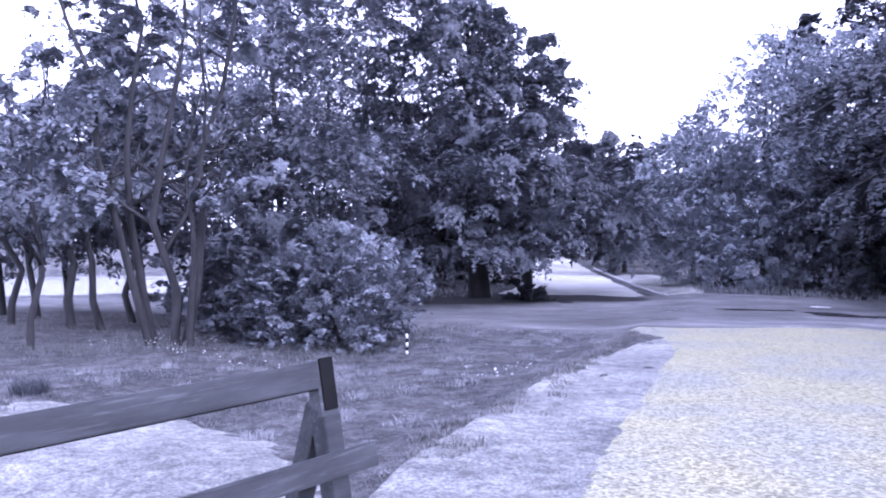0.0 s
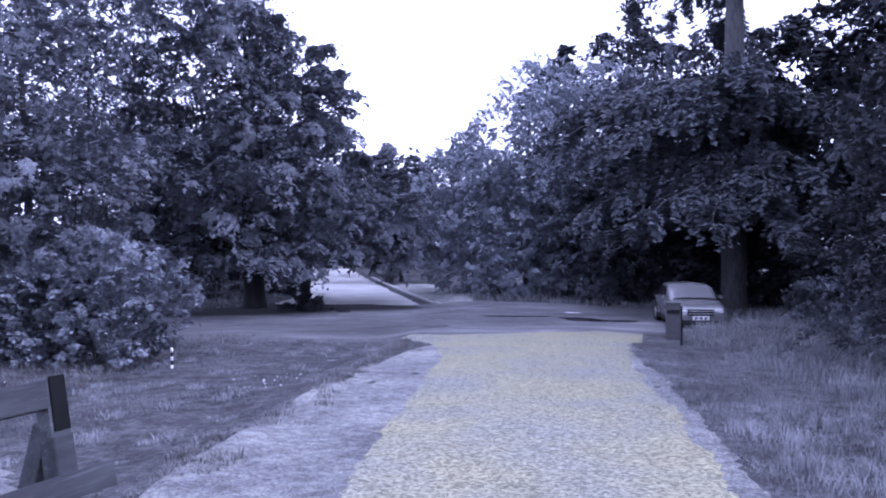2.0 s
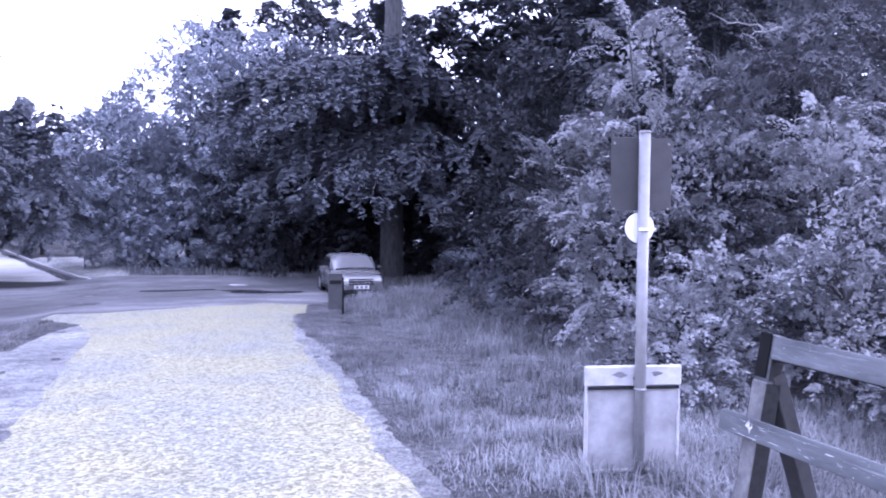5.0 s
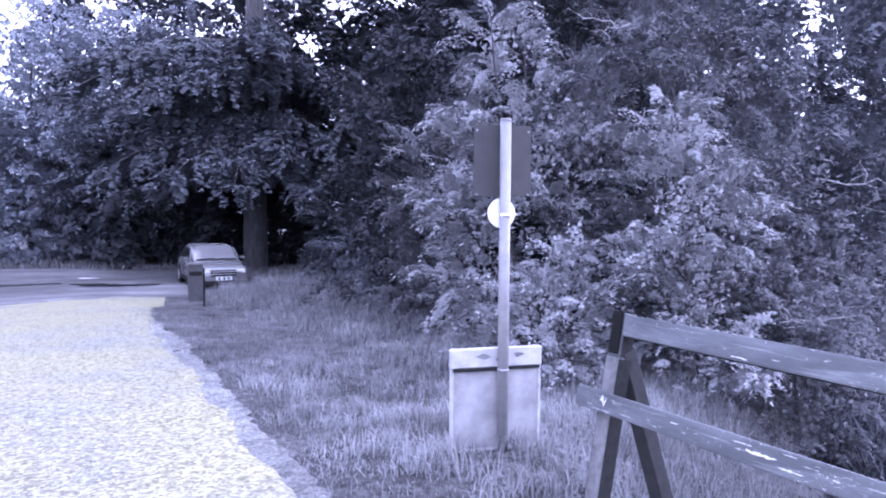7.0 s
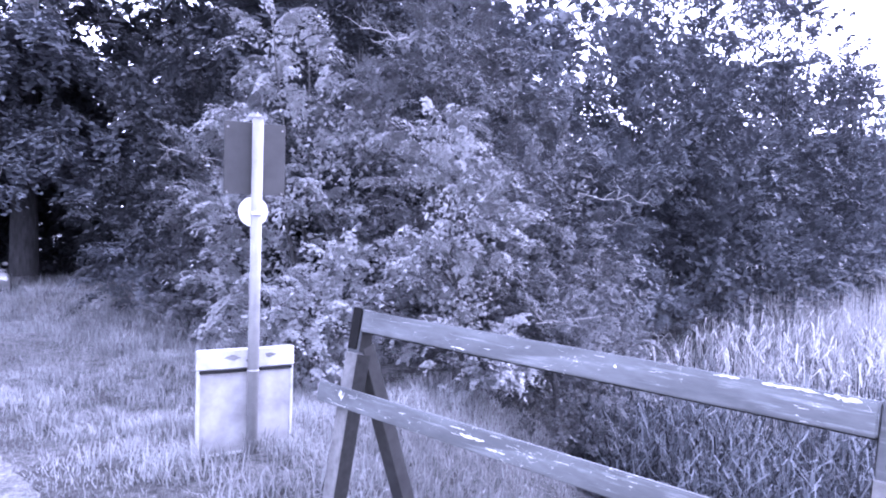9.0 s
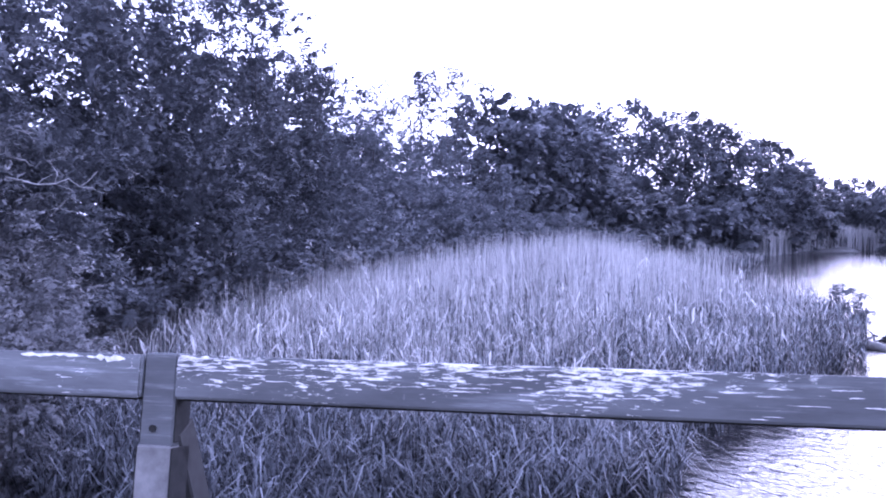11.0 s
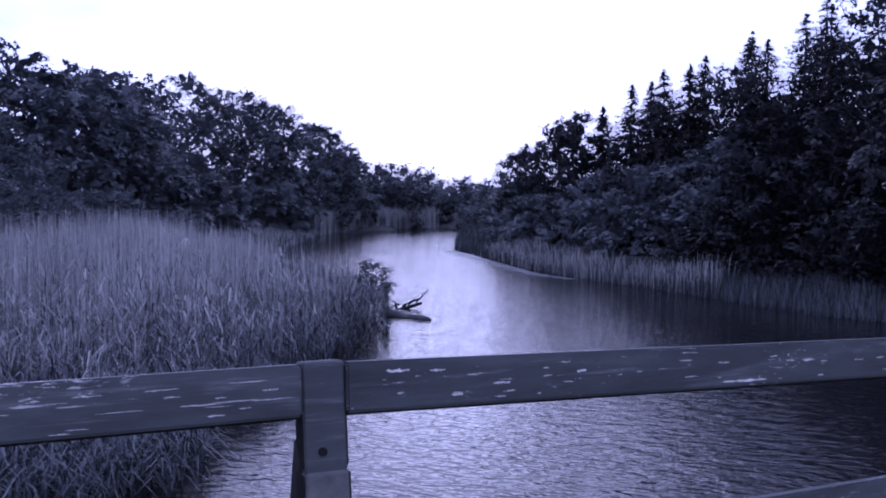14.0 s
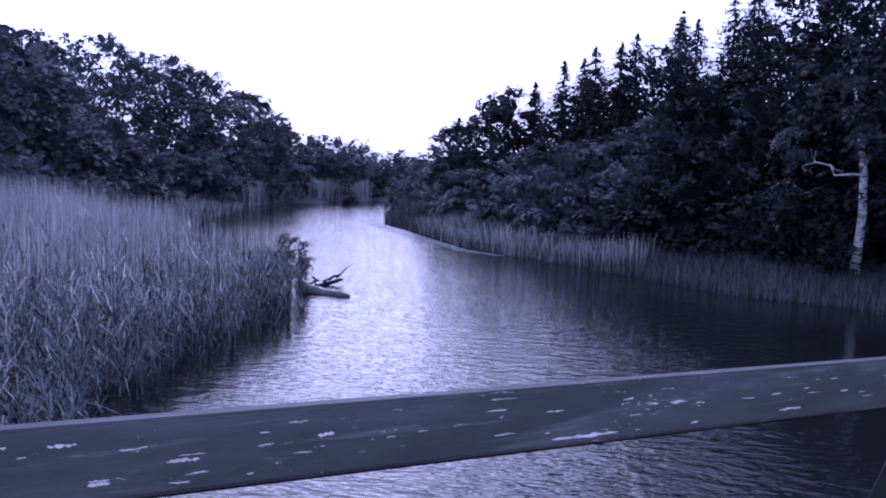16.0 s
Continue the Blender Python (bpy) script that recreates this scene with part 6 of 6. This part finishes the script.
tussocks("grass_tussocks", "seeding grass tufts about the board and pole", [(rngt.uniform(3.2, 6.4), rngt.uniform(2.6, 9.0), rngt.uniform(0.08, 0.24)) for _ in range(240)], 0.15, 56, 304, M_GRASS, 0.010)


grass("edge_grass", "ragged short grass along the outer edge of the verge", (-2.1, -1.1, 2.4, 18), 15000, lambda x, y: np.abs(x + 1.55) < 0.12 + 0.35 * np.random.RandomState(6).random(len(x)) ** 2, 0.06, 269, M_DRYGRASS, 0.010, 0.9)
grass("trampled_grass", "pale flattened grass over the verge", (-1.5, -0.3, 2.4, 16), 16000, lambda x, y: x < 1, 0.03, 270, M_DRYGRASS, 0.014, 1.3)

tussocks("grass_tussocks", "one dark round tussock in the pale field", [(-7.87, 6.74, 0.24)], 0.24, 420, 305, M_BANKREED)

tussocks("grass_tussocks", "tall weeds in front of the parked car", [(rngt.uniform(6.6, 9.4), rngt.uniform(21.5, 24.8), rngt.uniform(0.15, 0.35)) for _ in range(70)], 0.36, 56, 306, M_GRASS, 0.016)
tussocks("grass_tussocks", "coarse weeds along the foot of the thicket", [(rngt.uniform(5.4, 8.6), rngt.uniform(6.5, 22.0), rngt.uniform(0.12, 0.34)) for _ in range(260)], 0.24, 46, 307, M_GRASS, 0.014)


def flower_heads():
    """Small pale heads of clover and daisies scattered through the rough."""
    rng = np.random.RandomState(309)
    x, y = scatter(900, -12, -2.2, 7.0, 14.0, rng, lambda x, y: (waves(np.stack([x, y, 0 * x], -1), 0.9, 310) > 0.0) & (y > 11.6 - 0.45 * (x + 12) * 0.6))
    cen = np.stack([x, y, height(x, y) + rng.uniform(0.05, 0.2, len(x))], -1)
    q = leaves(cen, rng.normal(0, 0.5, (len(x), 3)) + (0, -0.6, 1.0), rng.uniform(0.02, 0.045, len(x)), rng, 0.8)
    tagged(new("flower_heads", mesh_leaves("flower_heads", q, M_FLOWER)), "small white flower heads in the rough grass", "flowers", kind="stuff")


flower_heads()


def stones():
    rng = np.random.RandomState(266)
    n = 7000
    y = 2.4 + 12 * rng.random(n) ** 1.6
    lo, hi = np.interp(y, (2.3, 5, 9, 14), (-0.2, -0.15, -0.2, -0.25)), np.interp(y, (2.3, 5, 9, 14), (2.3, 2.45, 2.8, 3.1))
    x = lo + (hi - lo) * rng.random(n)
    r = rng.uniform(0.004, 0.012, n)
    cen = np.stack([x, y, height(x, y) + 0.028], -1)
    base = np.array(((1, 0, 0), (0, 1, 0), (-1, 0, 0), (0, -1, 0), (0, 0, 0.7), (0, 0, -0.7)))
    v = cen[:, None] + base * r[:, None, None] * rng.uniform(0.6, 1.3, (n, 6, 1))
    tagged(new("loose_stones", mesh_loose("loose_stones", v, 6, [(0, 1, 4), (1, 2, 4), (2, 3, 4), (3, 0, 4)], M_STONE)), "small loose stones lying on the gravel", "stones", kind="stuff")


stones()

OPEN_X = (9.2, 11.3, 14.2, 15.7, 21.0, 26.6, 30.0, 45.0, 60.0, 75.0)
OPEN_Y = (2.2, -2.6, -3.1, -4.2, -7.8, -9.5, -7.4, -7.6, -11.8, -17.2)


def reed_bed(name, label, n, x0, x1, seed, keep, tall, mat, wide, lean, leafy=0, leaf_mat=None):
    rng = np.random.RandomState(seed)
    x = rng.uniform(x0, x1, n)
    lo, hi = np.interp(x, OPEN_X, OPEN_Y), np.interp(x, NORTH_X, NORTH_Y) + 0.4
    y = lo + (hi - lo) * rng.random(n)
    k = keep(x, y, y - lo)
    x, y, lo = x[k], y[k], lo[k]
    p = np.stack([x, y, 0 * x], -1)
    h = tall(x, y, y - lo) * rng.uniform(0.74, 1.14, len(x)) * (1 + 0.07 * waves(p, 0.8, seed))
    base = np.full(len(x), WATER - 0.1)
    q = [blades(len(x), (x, y), h, np.full(len(x), wide), rng.uniform(0, 1, len(x)) * lean, rng, base)]
    made = tagged(new(name, mesh_blades(name, np.concatenate(q), mat)), label, "reeds", kind="stuff")
    if leafy:
        qs = []
        for _ in range(leafy):
            s = rng.uniform(0.3, 0.95, len(x))
            b = base + h * s * 0.9
            qs.append(blades(len(x), (x + rng.normal(0, 0.02, len(x)), y + rng.normal(0, 0.02, len(x))), rng.uniform(0.22, 0.5, len(x)), rng.uniform(0.012, 0.028, len(x)), rng.uniform(0.5, 2.0, len(x)), rng, b))
        tagged(new("reed_leaves", mesh_blades("reed_leaves", np.concatenate(qs), leaf_mat)), "narrow bent reed leaves", "reeds", kind="stuff")
    return made


def reed_tall(x, y, d):
    return np.interp(x, (9, 12, 16, 22, 40, 60, 80), (1.75, 2.0, 2.5, 2.9, 2.8, 1.5, 1.2)) * np.interp(d, (0, 1.4, 3.6, 6.5), (0.40, 0.60, 0.82, 1.0)) * np.interp(y, (-1.0, 2.0, 6.0), (1.0, 0.92, 0.70))


reed_bed("reed_bed", "pale dry reed stems standing in the water", 4600, 9.3, 24, 261, lambda x, y, d: (d > 1.0) & (x + 1.4 * np.sin(y * 2.1) > 12.8), lambda x, y, d: reed_tall(x, y, d) * 1.04, M_DRYREED, 0.014, 0.14, 2, M_DRYREED)
reed_bed("reed_bed", "green leafy reeds along the open edge", 4600, 9.3, 29, 262, lambda x, y, d: (d < 3.4) | (x < 13), lambda x, y, d: reed_tall(x, y, d) * 0.92, M_REED, 0.011, 0.25, 8, M_REED)
reed_bed("reed_bed", "pale reed bed stretching along the bank", 11000, 20, 82, 263, lambda x, y, d: d > 1.2, lambda x, y, d: reed_tall(x, y, d) * 1.03, M_DRYREED, 0.034, 0.14, 0)
reed_bed("reed_bed", "dense green reeds inside the bed", 7500, 9.6, 40, 264, lambda x, y, d: d > 0.5, lambda x, y, d: reed_tall(x, y, d) * 0.85, M_REED, 0.02, 0.25, 3, M_REED)
reed_bed("reed_bed", "pale seed-headed reeds in the heart of the bed", 6000, 19, 48, 276, lambda x, y, d: d > 3.5, lambda x, y, d: reed_tall(x, y, d) * 1.12, M_DRYREED, 0.03, 0.12, 0)
reed_bed("reed_bed", "dull reeds along the far reach of the bank", 5200, 52, 86, 267, lambda x, y, d: d < 6, lambda x, y, d: reed_tall(x, y, d) * 1.1, M_REED, 0.06, 0.3, 0)
reed_bed("reed_bed", "pale reeds along the far reach of the bank", 2600, 50, 86, 268, lambda x, y, d: d < 7, lambda x, y, d: reed_tall(x, y, d) * 1.2, M_DRYREED, 0.05, 0.2, 0)


def fringe(name, label, n, x0, x1, depth, tall, seed, mat, wide):
    rng = np.random.RandomState(seed)
    x = rng.uniform(x0, x1, n)
    y = np.interp(x, SOUTH_X, SOUTH_Y) + 0.6 - rng.random(n) * depth
    h = tall * rng.uniform(0.6, 1.1, n) * (0.8 + 0.35 * waves(np.stack([x, y, 0 * x], -1), 0.5, seed))
    return tagged(new(name, mesh_blades(name, blades(n, (x, y), h, np.full(n, wide), rng.uniform(0, 0.7, n), rng, np.full(n, WATER - 0.05) + np.clip(np.interp(x, SOUTH_X, SOUTH_Y) - y, 0, 3) * 0.25), mat)), label, "reeds", kind="stuff")


fringe("reed_fringe", "low dull reeds along the far bank", 6000, 26, 60, 2.6, 1.0, 271, M_BANKREED, 0.022)
fringe("reed_fringe", "low dark sedge along the shaded bank", 5000, 10, 28, 2.9, 0.85, 277, M_REED, 0.022)
fringe("reed_fringe", "pale reeds along the far bank", 1500, 26, 48, 2.2, 1.6, 272, M_DRYREED, 0.024)
fringe("reed_fringe", "far reeds at the bend of the water", 3000, 52, 84, 3.0, 1.3, 273, M_REED, 0.05)

def bend_reeds(name, label, n, tall, seed, mat, wide):
    rng = np.random.RandomState(seed)
    s, d = rng.random(n), rng.random(n)
    x, y = np.interp(s, (0, 0.45, 0.75, 1), (80, 91, 96, 97)) + d * 6, np.interp(s, (0, 0.45, 0.75, 1), (-18.2, -24.5, -31, -38)) + d * 1.5
    return tagged(new(name, mesh_blades(name, blades(n, (x, y), tall * rng.uniform(0.8, 1.1, n), np.full(n, wide), rng.uniform(0, 0.25, n), rng, np.full(n, WATER - 0.05)), mat)), label, "reeds", kind="stuff")


bend_reeds("reed_bed", "pale reed tops at the bend of the water", 6500, 2.9, 274, M_DRYREED, 0.07)
bend_reeds("reed_bed", "dull green reeds at the bend of the water", 3600, 1.9, 275, M_REED, 0.07)

# ---- in the water ----


def log_thing():
    rng = np.random.RandomState(281)
    t = thing("fallen_log", 24.1, -9.48, WATER, 0, "grey fallen log floating beside the reeds", "log")
    along = np.array((-0.83, -0.56, 0))
    part("trunk", tubes_mesh("trunk", [tube(bend(along * -1.2 + (0, 0, 0.08), along * 0.72 + (0, 0, 0.03), rng, 7, 0.012), (0.10, 0.14, 0.15, 0.14, 0.13, 0.11, 0.05), 9)], M_DEADWOOD), None, t)
    b = thing("dead_branch", 26.05, -9.95, WATER + 0.1, 0, "black dead branch sticking up over the water", "branch")
    along = np.array((-0.05, -1.0, 0))
    tubes = [tube(bend(along * -1.1 + (0, 0, -0.35), along * 0.55 + (0, 0, 0.08), rng, 6, 0.03), np.linspace(0.07, 0.05, 6), 6),
             tube(bend(along * 0.1 + (0, 0, 0.05), along * 0.78 + (0, 0, 0.5), rng, 5, 0.03), np.linspace(0.045, 0.015, 5), 5)]
    for _ in range(12):
        o = along * rng.uniform(-0.4, 0.55) + (0, 0, 0.03)
        tubes.append(tube(bend(o, o + along * rng.normal(0, 0.2) + rng.normal(0, 1, 3) * (0.1, 0.1, 0.13), rng, 4, 0.1), np.linspace(0.04, 0.01, 4), 4))
    part("branch", tubes_mesh("branch", tubes, M_DEADDARK), None, b)


log_thing()
tree_thing("sapling", "thin-leaved sapling at the tip of the reed bed", 25.6, -8.6, [blob(0, 0, 1.0, 0.7, 1.0), blob(0.5, -0.6, 0.9, 0.55), blob(-0.3, 0.2, 1.5, 0.5)], 282, M_WILLOW, M_BARK_DARK, 520, 6, 0.07,
           ((0, 0), (0.2, -0.2)), 0.03, 1.5, 4, "shrub", "", -0.3, 0.0, 0.35, 6, z=WATER)


def lilies():
    rng = np.random.RandomState(291)
    x = rng.uniform(33, 54, 900)
    y = np.interp(x, SOUTH_X, SOUTH_Y) + 0.9 + np.abs(rng.normal(0, 0.55, 900)) * np.interp(x, (33, 40, 54), (0.4, 1.0, 1.0))
    cen = np.stack([x, y, np.full(900, WATER + 0.012)], -1)
    q = leaves(cen, np.tile((0.0, 0, 1), (900, 1)) + rng.normal(0, 0.02, (900, 3)), rng.uniform(0.14, 0.3, 900), rng, 0.9, 0.0)
    tagged(new("lily_pads", mesh_leaves("lily_pads", q, M_LILY)), "pale lily pads floating off the far bank", "lily pads", kind="stuff")


lilies()
